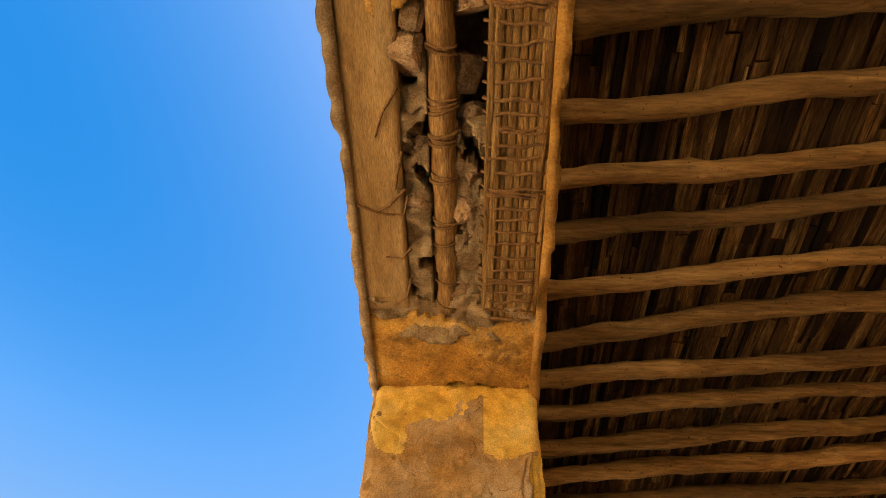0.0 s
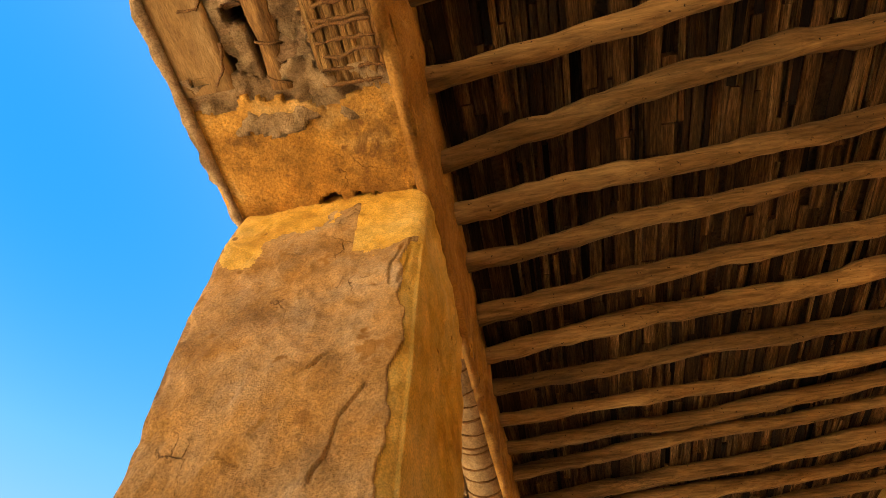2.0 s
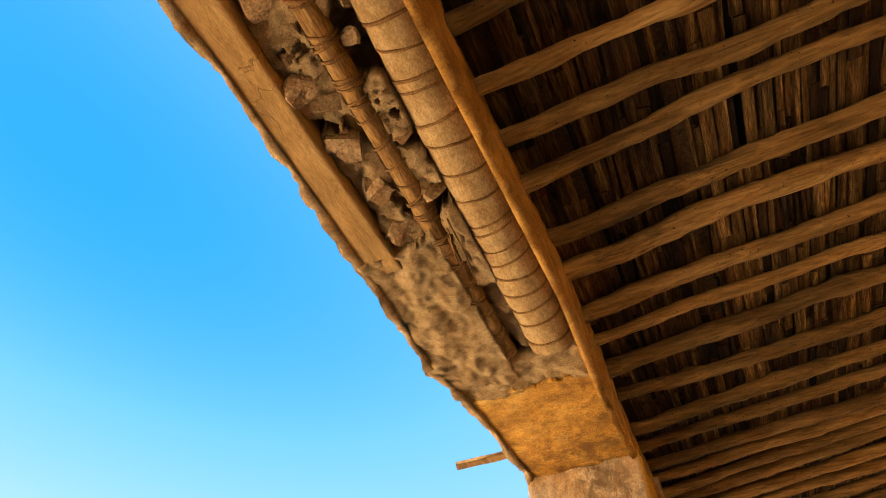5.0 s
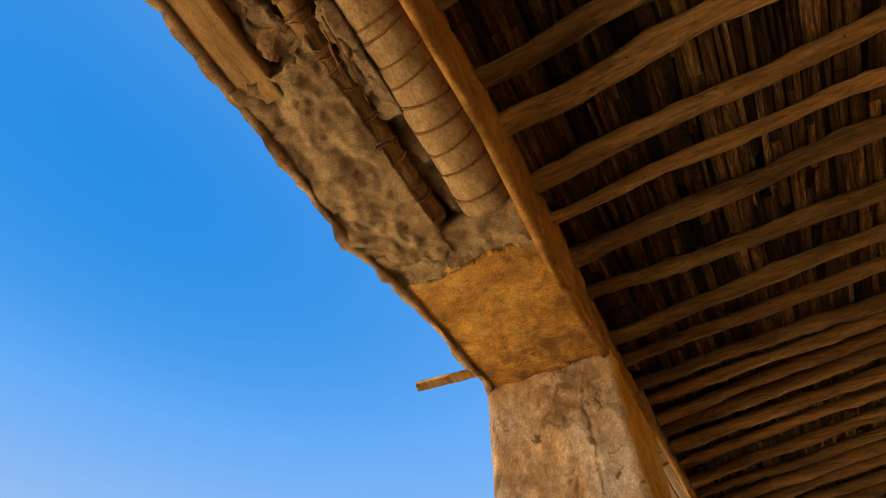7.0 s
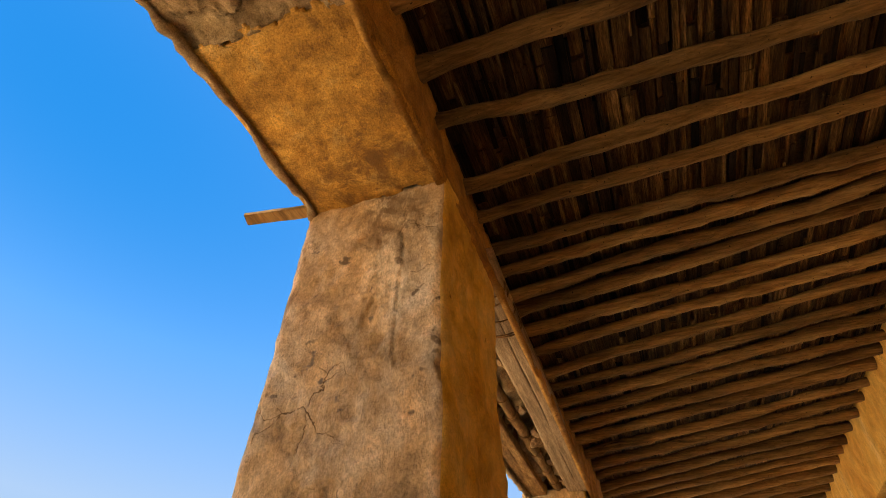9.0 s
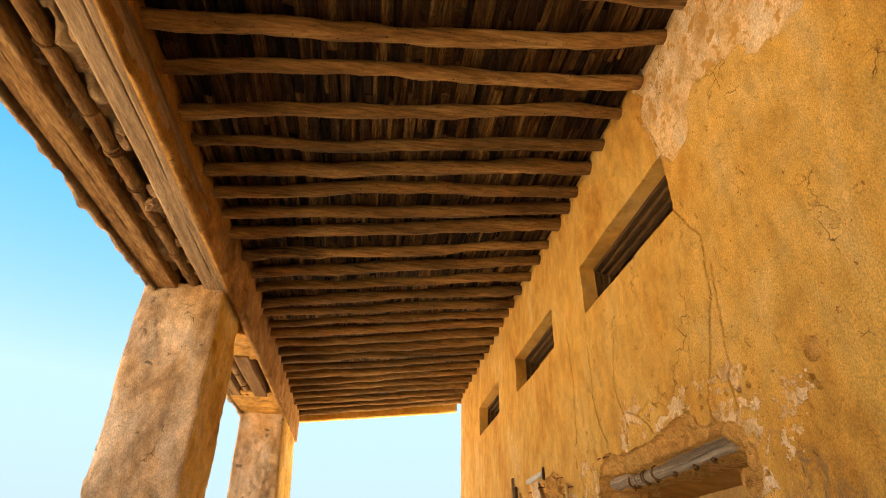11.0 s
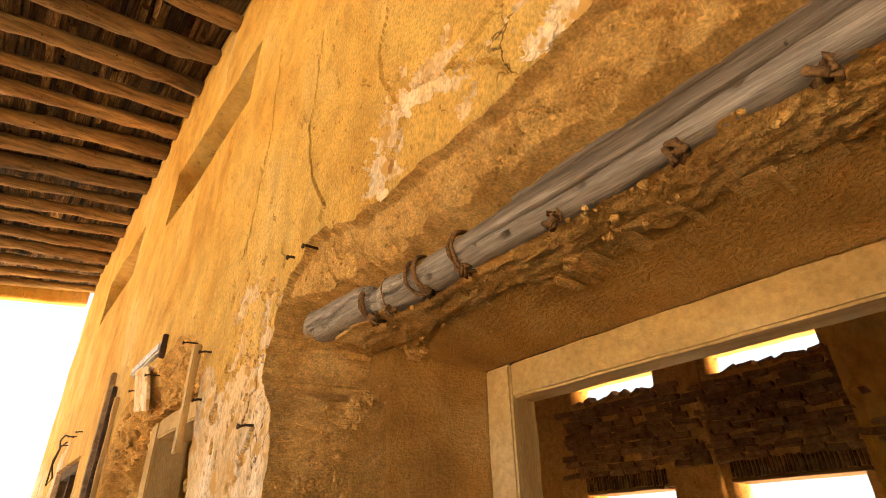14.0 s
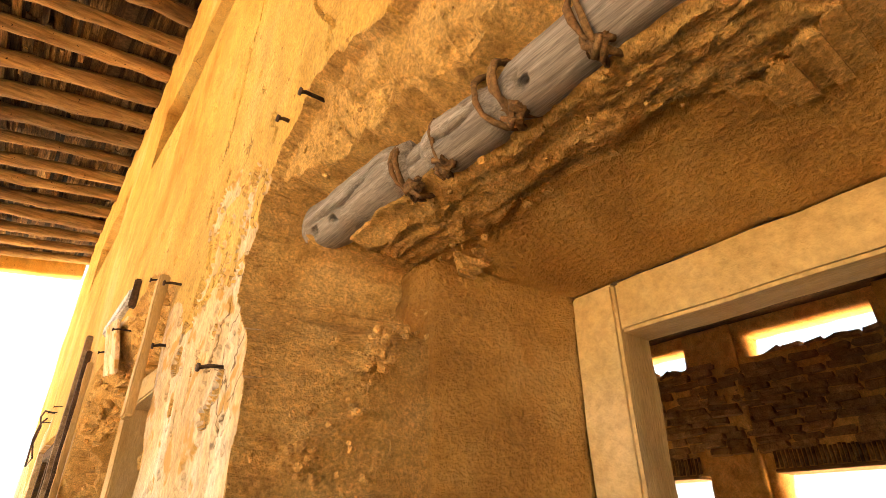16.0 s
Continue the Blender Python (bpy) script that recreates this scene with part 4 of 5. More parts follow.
def stone_mesh(seed):
    bm = bmesh.new()
    bmesh.ops.create_icosphere(bm, subdivisions=3, radius=1)
    co = np.array([v.co[:] for v in bm.verts])
    d = 1 + 0.45 * rough(co, 0.9, 3, seed)
    for v, k in zip(bm.verts, d):
        v.co = v.co * k
        v.co = Vector([max(-0.78, min(0.7, c)) for c in v.co])
    me = bpy.data.meshes.new("stone")
    bm.to_mesh(me)
    bm.free()
    me.materials.append(STONE)
    return me


for s in range(6):
    STONE_SHAPES.append(stone_mesh(s * 13 + 1))


def rubble(y0, y1, x0, x1, z, count, seed, size=(0.05, 0.085)):
    """Stones stuck in the gaps of the lintel."""
    rnd = random.Random(seed)
    root = thing("rubble", None, "loose rubble stones and mortar stuck in the lintel", "rubble", at=Matrix.Identity(4))
    for i in range(count):
        ob = child("stone", rnd.choice(STONE_SHAPES), root)
        s = rnd.uniform(*size)
        ob.matrix_local = Matrix.LocRotScale((rnd.uniform(x0, x1), y0 + (y1 - y0) * (i + rnd.random()) / count, z + rnd.uniform(0, 0.05)),
                                             Euler((rnd.uniform(0, 6), rnd.uniform(0, 6), rnd.uniform(0, 6))), (s * rnd.uniform(0.7, 1.1), s * rnd.uniform(0.9, 1.6), s))
    return root


def loose_rope(points, label="frayed end of palm rope hanging from the lintel", r=0.006):
    pts = []
    for (a, b) in zip(points, points[1:]):
        for k in range(6):
            t = k / 6
            p = Vector(a).lerp(Vector(b), t)
            pts.append(p + Vector([0.005 * noise.noise((p.x * 30, p.y * 30, i)) for i in range(3)]))
    pts.append(Vector(points[-1]))
    n = len(pts)
    return thing("loose_rope", tube("loose_rope", pts, [r * (1.1 - 0.6 * k / n) * (1 + 0.3 * math.sin(k * 2.4)) for k in range(n)], ROPE, 6, 0.3, 0.01, 3), label, "rope", group="loose ropes")


S = SOFFIT


def mortar_strip(y0, y1, x0, x1, z, cover, seed):
    """Broken mortar between the timbers, with gaps."""
    us, vs = steps((y0, y1, 0.011)), steps((x0, x1, 0.011))

    def keep(u, v):
        return rough(xyz(u, v, 0 * u), 0.13, 4, seed) < cover

    def face(u, v):
        p = xyz(u, v, 0 * u)
        return xyz(v, u, z + 0.022 * rough(p, 0.09, 3, seed + 3) + 0.020 * np.exp(-(rough(p, 0.12, 3, seed + 7) / 0.06) ** 2) + 0.005 * grain(p, 0.018, seed))
    me = relief("mortar", us, vs, face, lambda u, v: xyz(v, u, 0 * u + z + 0.13), GREYMUD, keep)
    return thing("mortar", me, "broken grey mortar packed between the lintel timbers", "mortar", "structure")


# first opening
plank(-1.0, 1.62, -0.545, -0.335, S - 0.005, S + 0.2, "tan worm-eaten sawn plank in the broken lintel", 1, TANPLANK)
wrapped_pole(-1.0, 1.66, -0.20, -0.17, S + 0.055, 0.05, (0.10, 0.22), "brown pole bound with palm rope in the broken lintel", 2)
stem_bundle(-1.0, 1.68, -0.02, 0.225, S - 0.002, "flat bundle of split stems bound with many palm ropes", 3)
rubble(0.3, 1.75, -0.31, -0.27, S + 0.05, 8, 4)
mortar_strip(0.2, 1.75, -0.335, -0.235, S + 0.02, 0.35, 3)
mortar_strip(0.75, 1.72, -0.135, -0.015, S + 0.035, 0.2, 5)
rubble(0.9, 1.7, -0.11, -0.05, S + 0.06, 5, 5)
rubble(0.3, 0.8, -0.12, -0.05, S + 0.10, 3, 6)
soffit_patch("soffit_9", 1.60, 1.78, OUTER, INNER, GREYMUD, "crumbling grey mortar at the end of the broken lintel", 9, S + 0.005, 0.07, 0.035, 0.2, 0.12)
for a in ([(-0.34, 0.62, S), (-0.40, 0.72, S - 0.02), (-0.43, 0.80, S - 0.012)], [(-0.335, 0.86, S), (-0.36, 0.98, S - 0.02), (-0.37, 1.02, S - 0.01)],
          [(-0.33, 1.02, S), (-0.40, 1.09, S - 0.015), (-0.46, 1.12, S - 0.01)], [(-0.54, 1.08, S - 0.008), (-0.44, 1.13, S - 0.012), (-0.34, 1.13, S - 0.008), (-0.32, 1.05, S)],
          [(-0.32, 1.30, S), (-0.36, 1.34, S - 0.015), (-0.43, 1.34, S - 0.01)], [(-0.33, 1.46, S), (-0.345, 1.54, S - 0.02), (-0.40, 1.60, S - 0.012)]):
    loose_rope(a)
# second opening
plank(2.85, 4.68, -0.50, -0.325, S - 0.01, S + 0.2, "light brown sawn plank in the broken lintel", 11, TANPLANK)
wrapped_pole(2.95, 5.58, -0.08, -0.10, S + 0.06, 0.052, (0.08, 0.16), "brown pole bound with palm rope in the broken lintel", 12)
wrapped_pole(2.95, 5.3, -0.17, -0.19, S + 0.13, 0.045, (0.14, 0.3), "brown pole bound with palm rope deep in the lintel", 13)
round_bundle(2.9, 5.62, [(2.9, 0.18, 0.10), (3.2, 0.185, 0.105), (4.0, 0.175, 0.115), (5.6, 0.17, 0.135)], S - 0.008, "thick bundle wrapped in pale matting and bound with rope", 14)
rubble(3.0, 4.7, -0.28, -0.22, S + 0.05, 11, 15)
mortar_strip(2.95, 4.7, -0.325, -0.14, S + 0.05, 0.1, 15)
mortar_strip(2.95, 5.0, -0.045, 0.06, S + 0.03, 0.25, 16)
rubble(3.0, 4.4, -0.02, 0.04, S + 0.06, 6, 16, (0.04, 0.06))
for a in ([(-0.02, 4.55, S), (-0.03, 4.65, S - 0.05), (-0.02, 4.78, S - 0.09)], [(0.0, 4.5, S), (0.01, 4.7, S - 0.06), (0.0, 4.85, S - 0.10)], [(-0.04, 4.6, S), (-0.05, 4.75, S - 0.04)]):
    loose_rope(a, r=0.004)
# third opening
plank(7.7, 11.58, -0.37, -0.17, S + 0.01, S + 0.2, "dark bark-covered timber along the outside of the lintel", 21, BARK, 0.03)
wrapped_pole(7.7, 11.58, -0.07, 0.07, S + 0.09, 0.05, (0.25, 0.5), "brown pole bound with palm rope in the broken lintel", 22)
plank(7.7, 11.58, 0.17, 0.405, S + 0.02, S + 0.2, "pale weathered sawn plank in the lintel", 23, GREYPLANK)
binding = thing("rope_binding", None, "turns of palm rope bound round the pale lintel plank", "rope", at=Matrix.Identity(4))
for k, y in enumerate((7.98, 8.07, 8.25, 8.42, 8.44)):
    ring_rope("rope", binding, y, 0.288, S + 0.105, 0.128, 0.100, 0.01 * (-1) ** k, 0.006, k)
rubble(7.9, 11.4, -0.16, -0.12, S + 0.09, 9, 24)
rubble(7.9, 11.4, 0.09, 0.14, S + 0.09, 9, 25)
# fourth opening
plank(13.2, 14.8, -0.30, -0.05, S - 0.01, S + 0.2, "brown sawn plank in the lintel", 31)
wrapped_pole(13.2, 14.8, 0.03, 0.03, S + 0.05, 0.05, (0.25, 0.5), "brown pole bound with palm rope in the broken lintel", 32)
plank(13.2, 14.8, 0.12, 0.30, S - 0.01, S + 0.2, "pale sawn plank in the lintel", 33)
# board that sticks out over the second column
spout = block("waterspout_board", -1.14, -0.30, -0.045, 0.045, 0, 0.03, WOOD_Y, 0.1, 0.004, 0.1, 3, 0.004)
thing("waterspout_board", spout, "weathered grey-brown board sticking out of the lintel", "board", at=pose(0, 7.36, 4.09, 0, -9, 16))

# ---- doorway ----
STIPPLE = material("stippled_plaster", [(0.36, 0.165, 0.028), (0.46, 0.23, 0.045), (0.54, 0.31, 0.085)], 0.3, 0.009, bump=1.0, depth=0.022, contrast=0.22, mottle=0.14, mottle_size=0.15, tone=1.2)
structure("jamb_doorway", relief("jamb_doorway", steps((3.705, 3.975, 0.010)), steps((-0.02, 1.975, 0.012)),
                                 lambda u, v: xyz(u, 10.735 - 0.085 * (u - 3.70) / 0.27 + 0.005 * rough(xyz(u, 0 * u, v), 0.1, 3, 3) + 0.0025 * grain(xyz(u, 0 * u, v), 0.017, 9), v), lambda u, v: xyz(u, 0 * u + 10.85, v), STIPPLE),
          "brown rough plaster side of the doorway", "door jamb")
structure("soffit_doorway", relief("soffit_doorway", steps((3.66, 3.975, 0.008)), steps((9.3, 10.745, 0.01)),
                                   lambda u, v: xyz(u + 0.03 * rough(xyz(v, 0 * v, 0 * v), 0.15, 3, 8) * np.clip((3.74 - u) / 0.08, 0, 1), v, 1.93 + 0.155 * (3.97 - u) + 0.004 * rough(xyz(u, v, 0 * u), 0.12, 3, 4) + 0.0025 * grain(xyz(u, v, 0 * u), 0.017, 9)), lambda u, v: xyz(u + 0.03 * rough(xyz(v, 0 * v, 0 * v), 0.15, 3, 8) * np.clip((3.74 - u) / 0.08, 0, 1), v, 0 * u + 2.03), STIPPLE),
          "stippled brown plaster over the doorway", "door head")
door_frame = thing("door_1", None, "bare pale timber door frame with no door", "door frame", "structure", at=Matrix.Identity(4))
child("head", block("head", 3.968, 4.053, 9.46, 10.556, 1.836, 1.929, FRAME, 0.06, 0.003, 0.08, 1, 0.006), door_frame)
child("post", block("post", 3.964, 4.058, 10.553, 10.647, 0, 1.927, FRAME, 0.06, 0.003, 0.08, 2, 0.006), door_frame)
child("post", block("post", 3.964, 4.058, 9.38, 9.47, 0, 1.927, FRAME, 0.06, 0.003, 0.08, 3, 0.006), door_frame)

lintel_log = thing("lintel_log", None, "silvery weathered log with a long split over the doorway", "log", at=Matrix.Identity(4))


def log_piece(name, y0, y1, x0, x1, z0, z1, r0, r1, seed):
    n = int(abs(y1 - y0) / 0.006)
    pts, rad = [], []
    for k in range(n + 1):
        t = k / n
        pts.append((x0 + (x1 - x0) * t, y0 + (y1 - y0) * t, z0 + (z1 - z0) * t + 0.006 * noise.noise((t * 5, seed, 0))))
        e = min(t, 1 - t) * n
        rad.append((r0 + (r1 - r0) * t) * (1 + 0.07 * noise.noise((t * 7, seed, 3))) * (0.72 + 0.28 * min(1, e / 6)))
    me = tube(name, pts, rad, LOG, 96, 0.05, 0.07, seed)
    # a split along the log and worm holes
    co = np.empty(len(me.vertices) * 3, np.float32)
    me.vertices.foreach_get("co", co)
    co = co.reshape(-1, 3)
    t = np.clip((co[:, 1] - y0) / (y1 - y0), 0, 1)
    ax = np.stack([x0 + (x1 - x0) * t, co[:, 1], z0 + (z1 - z0) * t], 1)
    ang = np.arctan2(co[:, 2] - ax[:, 2], -(co[:, 0] - ax[:, 0]))
    split = np.exp(-((ang + 0.30 - 0.5 * (t - 0.5) - 0.12 * np.sin(t * 9)) / 0.07) ** 2) * np.clip(t * 6 - 0.6, 0, 1)
    dent = 0.45 * split
    for hy, ha in ((10.68, -0.2), (10.73, -0.5), (10.76, -0.75), (10.47, -0.1), (10.43, 0.3), (10.80, -0.3), (10.82, -0.7), (10.35, -0.25), (10.34, -0.65), (10.20, -0.5), (10.12, -0.8), (9.95, -0.6), (9.7, -0.3), (9.52, 0.0)):
        dent = np.maximum(dent, 0.6 * np.exp(-(((co[:, 1] - hy) / 0.007) ** 2 + ((ang - ha) / 0.15) ** 2) ** 2))
    co = ax + (co - ax) * (1 - dent)[:, None]
    me.vertices.foreach_set("co", co.ravel())
    me.update()
    return child(name, me, lintel_log)


log_piece("log_end", 10.885, 10.57, 3.55, 3.556, 2.034, 2.022, 0.047, 0.043, 1)
log_piece("log_neck", 10.585, 10.50, 3.562, 3.564, 2.012, 2.006, 0.032, 0.030, 5)
log_piece("log_joint", 10.535, 10.375, 3.562, 3.565, 2.010, 2.004, 0.041, 0.036, 7)
log_piece("log_main", 10.395, 9.41, 3.566, 3.562, 2.006, 2.014, 0.038, 0.037, 2)
log_piece("log_splinter", 10.10, 9.45, 3.547, 3.545, 2.044, 2.048, 0.012, 0.014, 9)
for k, (y, r) in enumerate(((10.588, 0.042), (10.575, 0.044), (10.51, 0.038), (10.395, 0.041), (10.38, 0.043), (10.365, 0.041), (10.255, 0.043), (10.245, 0.043))):
    ring_rope("rope", lintel_log, y, 3.562, 2.010, r, r, 0.012 * (-1) ** k, 0.0042, k)
for k, y in enumerate((10.57, 10.50, 10.37, 10.25, 10.02, 9.80, 9.62)):
    # frayed knots under the log
    rk = random.Random(40 + k)
    for j in range(4):
        pts = [(3.548 + rk.uniform(-0.012, 0.012), y + rk.uniform(-0.015, 0.015), 1.975 - 0.004 * q + rk.uniform(-0.010, 0.010)) for q in range(5)]
        child("knot", tube("knot", pts, [0.005, 0.006, 0.006, 0.005, 0.003], ROPE, 6, 0.3, 0.01, k), lintel_log)


# ---- clerestory windows ----
def clerestory(name, y0, y1, z0, z1, label):
    root = thing(name, None, label, "window", "structure", at=Matrix.Identity(4))
    for k, (x, d) in enumerate(((3.555, 0.035), (3.605, 0.065), (3.655, 0.095))):
        child("frame_board", block("frame_board", x, x + 0.046, y0 + 0.002, y1 - 0.002, z1 - d, z1 - 0.001 - 0.001 * k, DARKWOOD, 0.2, 0.003, 0.1, k, 0.004), root)
        child("frame_board", block("frame_board", x + 0.002, x + 0.046, y1 - d * 0.8, y1 - 0.003, z0 + 0.002, z1 - d, DARKWOOD, 0.2, 0.003, 0.1, k + 5, 0.004), root)
        child("frame_board", block("frame_board", x + 0.002, x + 0.046, y0 + 0.003, y0 + d * 0.8, z0 + 0.002, z1 - d, DARKWOOD, 0.2, 0.003, 0.1, k + 5, 0.004), root)
    return root


for i, (a, b, c, d) in enumerate(OPENINGS[3:]):
    clerestory("window_%d" % (i + 1), a, b, c, d, "dark unglazed clerestory opening with a stepped timber frame")

# ---- far door, far window and things on the wall ----
door_2 = thing("door_2", None, "narrow far doorway with a bare pale timber frame", "door frame", "structure", at=Matrix.Identity(4))
child("post", block("post", 3.53, 3.68, 12.42, 12.53, 0, 2.04, FRAME, 0.1, 0.003, 0.08, 4, 0.006), door_2)
child("post", block("post", 3.53, 3.68, 11.49, 11.56, 0, 2.04, FRAME, 0.1, 0.003, 0.08, 5, 0.006), door_2)
child("head", block("head", 3.535, 3.68, 11.56, 12.42, 1.955, 2.042, FRAME, 0.1, 0.003, 0.08, 6, 0.006), door_2)
win_low = thing("window_9", None, "small dark window with a weathered timber frame", "window", "structure", at=Matrix.Identity(4))
child("frame_board", block("frame_board", 3.46, 3.54, 14.0, 15.1, 1.99, 2.058, DARKWOOD, 0.1, 0.003, 0.1, 3, 0.004), win_low)
child("frame_board", block("frame_board", 3.462, 3.54, 14.002, 14.07, 1.002, 1.99, DARKWOOD, 0.1, 0.003, 0.1, 3, 0.004), win_low)
child("frame_board", block("frame_board", 3.462, 3.54, 15.03, 15.098, 1.002, 1.99, DARKWOOD, 0.1, 0.003, 0.1, 3, 0.004), win_low)
child("frame_board", block("frame_board", 3.464, 3.54, 14.52, 14.58, 1.002, 1.99, DARKWOOD, 0.1, 0.003, 0.1, 3, 0.004), win_low)
for y in (14.2, 14.35, 14.7, 14.88):
    child("bar", tube("bar", [(3.5, y, 1.002), (3.5, y, 1.5), (3.5, y, 1.995)], [0.008] * 3, IRON, 8), win_low)


def batten(x, y, z, length, w, d, rx, ry, label, seed, mat=None):
    me = block("batten", -d / 2, d / 2, -w / 2, w / 2, -length / 2, length / 2, mat or FRAME, 0.08, 0.004, 0.08, seed, 0.004)
    return thing("batten", me, label, "batten", group="loose battens", at=pose(x, y, z, rx, ry, 0))


batten(3.395, 11.45, 1.94, 0.36, 0.035, 0.022, -8, 2, "split pale batten nailed loosely beside the far doorway", 1)
batten(3.40, 13.18, 1.75, 1.35, 0.04, 0.03, -3, 0, "grey weathered batten standing beside the far doorway", 2, GREYPLANK)
batten(3.41, 13.08, 1.70, 1.25, 0.03, 0.025, -3, 0, "rusty toothed strip beside the far doorway", 3, IRON)
batten(3.42, 12.99, 1.65, 1.2, 0.03, 0.025, -3, 0, "pale batten beside the far doorway", 4)
flake = block("paint_flake", -0.004, 0.004, -0.13, 0.13, -0.10, 0.10, PALE, 0.05, 0.006, 0.06, 3, 0.003)
thing("paint_flake", flake, "cracked white flake of paint peeling off the wall", "paint flake", at=pose(3.424, 12.42, 2.17, 8, -12, 0))
bracket = thing("conduit_bracket", None, "short broken white plastic conduit on a rusty bracket", "bracket", at=Matrix.Identity(4))
WHITE = material("dull_white_plastic", [(0.55, 0.52, 0.48), (0.66, 0.63, 0.58)], 0.1, 0.01, roughness=0.5, bump=0.1)
child("conduit", block("conduit", 3.405, 3.44, 12.16, 12.70, 2.285, 2.33, WHITE, 0.05, 0.001, 0.05, 1, 0.008), bracket)
child("plate", block("plate", 3.41, 3.435, 12.13, 12.155, 2.25, 2.36, IRON, 0.03, 0.004, 0.05, 2, 0.004), bracket)


def nail(y, z, out_=0.06, drop=0.008, r=0.0034):
    out_ = out_ * 0.65
    root = thing("nail", None, "bent rusty iron nail in the plaster", "nail", group="rusty nails", at=Matrix.Identity(4))
    child("shank", tube("shank", [(WALL + 0.03, y, z), (WALL - out_ * 0.5, y - 0.002, z - drop * 0.3), (WALL - out_, y - 0.004, z - drop)], [r, r, r * 0.95], IRON, 8, 0.15, 0.01, 1), root)
    child("nail_head", tube("nail_head", [(WALL - out_ - 0.004, y - 0.004, z - drop), (WALL - out_, y - 0.004, z - drop)], [r * 2, r * 2], IRON, 10), root)
    return root


for y, z, o in ((10.93, 1.775, 0.05), (10.71, 2.185, 0.02), (10.80, 2.19, 0.022), (11.70, 2.20, 0.04), (11.42, 2.09, 0.05), (11.41, 1.93, 0.04), (12.25, 2.20, 0.05), (12.6, 2.2, 0.04),
                (14.5, 2.25, 0.07), (14.9, 2.24, 0.07), (14.2, 2.24, 0.06)):
    nail(y, z, o)
wire = thing("wire_tangle", tube("wire_tangle", [(3.42, 14.55, 2.25), (3.37, 14.62, 2.27), (3.36, 14.75, 2.25), (3.38, 14.85, 2.2), (3.37, 14.95, 2.1), (3.39, 14.9, 2.0), (3.37, 14.98, 1.95),
                                                 (3.36, 14.86, 2.12), (3.37, 14.7, 2.2), (3.39, 14.6, 2.22)], [0.006] * 10, IRON, 6), "tangle of rusty wire hanging from nails", "wire")


# ---- masonry of the room's back wall ----
def brick_mesh(seed):
    bm = bmesh.new()
    bmesh.ops.create_cube(bm, size=1, matrix=Matrix.Diagonal((0.10, 0.25, 0.075, 1)))
    bmesh.ops.bevel(bm, geom=bm.edges[:], offset=0.014, segments=1, affect="EDGES")
    rnd = random.Random(seed)
    for v in bm.verts:
        v.co += Vector((rnd.uniform(-0.012, 0.012), rnd.uniform(-0.012, 0.012), rnd.uniform(-0.009, 0.009)))
    me = bpy.data.meshes.new("brick")
    bm.to_mesh(me)
    bm.free()
    me.materials.append(MUD_BRICK)
    return me


MUD_BRICK = material("mud_brick", [(0.26, 0.14, 0.05), (0.38, 0.22, 0.08), (0.46, 0.28, 0.11)], 0.12, 0.012, bump=0.9, spread=0.3, depth=0.015)
BRICKS = [brick_mesh(k) for k in range(5)]
back_wall = bpy.data.objects["wall_room_back"]
rnd = random.Random(5)
for row in range(13):
    z = 2.30 + row * 0.080
    y = 10.95 + (row % 2) * 0.13
    while y < 14.95:
        length = rnd.choice((0.20, 0.26, 0.30, 0.36))
        if rnd.random() > 0.05 and not (z > 3.24 and (11.38 < y < 12.85 or y > 13.48)):
            ob = child("brick", BRICKS[rnd.randrange(5)], back_wall)
            proud = -0.06 if 12.92 < y < 13.45 else 0.0
            ob.matrix_local = pose(9.775 + proud + rnd.uniform(-0.04, 0.025), y + length / 2, z + rnd.uniform(-0.012, 0.012), rnd.uniform(-4, 4), rnd.uniform(-5, 5), rnd.uniform(-6, 6)) @ Matrix.Diagonal((1, length / 0.262, rnd.uniform(0.8, 1.15), 1))
        y += length + rnd.uniform(-0.01, 0.02)
# broken sill of the far upper openings
for y0, y1 in ((13.55, 14.9), (11.5, 12.55)):
    y = y0
    while y < y1:
        ob = child("brick", BRICKS[rnd.randrange(5)], back_wall)
        ob.matrix_local = pose(9.85 + rnd.uniform(-0.03, 0.05), y, 3.30 + rnd.uniform(-0.02, 0.025), rnd.uniform(-25, 25), rnd.uniform(-8, 8), rnd.uniform(-15, 15)) @ Matrix.Diagonal((1.6, rnd.uniform(0.5, 0.9), rnd.uniform(0.7, 1.2), 1))
        y += rnd.uniform(0.12, 0.24)

stick_data = tube("stick", [(-0.09, 0, 0), (0.0, 0, 0.004), (0.09, 0, 0)], [0.015, 0.016, 0.015], POLE, 8)
for y0, y1 in ((11.36, 12.78), (13.6, 14.83)):
    root = thing("stick_lintel", None, "row of short brown sticks laid as a window lintel", "lintel", at=Matrix.Identity(4))
    y = y0
    while y < y1:
        ob = child("stick", stick_data, root)
        ob.matrix_local = pose(9.765, y, 2.185 + rnd.uniform(-0.01, 0.01), rnd.uniform(-8, 8), 90 + rnd.uniform(-6, 6), 0)
        y += 0.040 + rnd.uniform(-0.004, 0.008)
    child("sill_board", block("sill_board", 9.72, 10.2, y0 + 0.02, y1 - 0.02, 2.045, 2.085, WOOD_Y, 0.15, 0.006, 0.08, 3, 0.006), root, "warped board under the sticks")
structure("pier_room", relief("pier_room", steps((12.88, 13.48, 0.04)), steps((0, 3.72, 0.05)), lambda u, v: xyz(9.72 + 0.03 * rough(xyz(0 * u, u, v), 0.15, 3, 3), u, v),
                              lambda u, v: xyz(0 * u + 9.81, u, v), MUD), "mud pier against the back wall of the room")
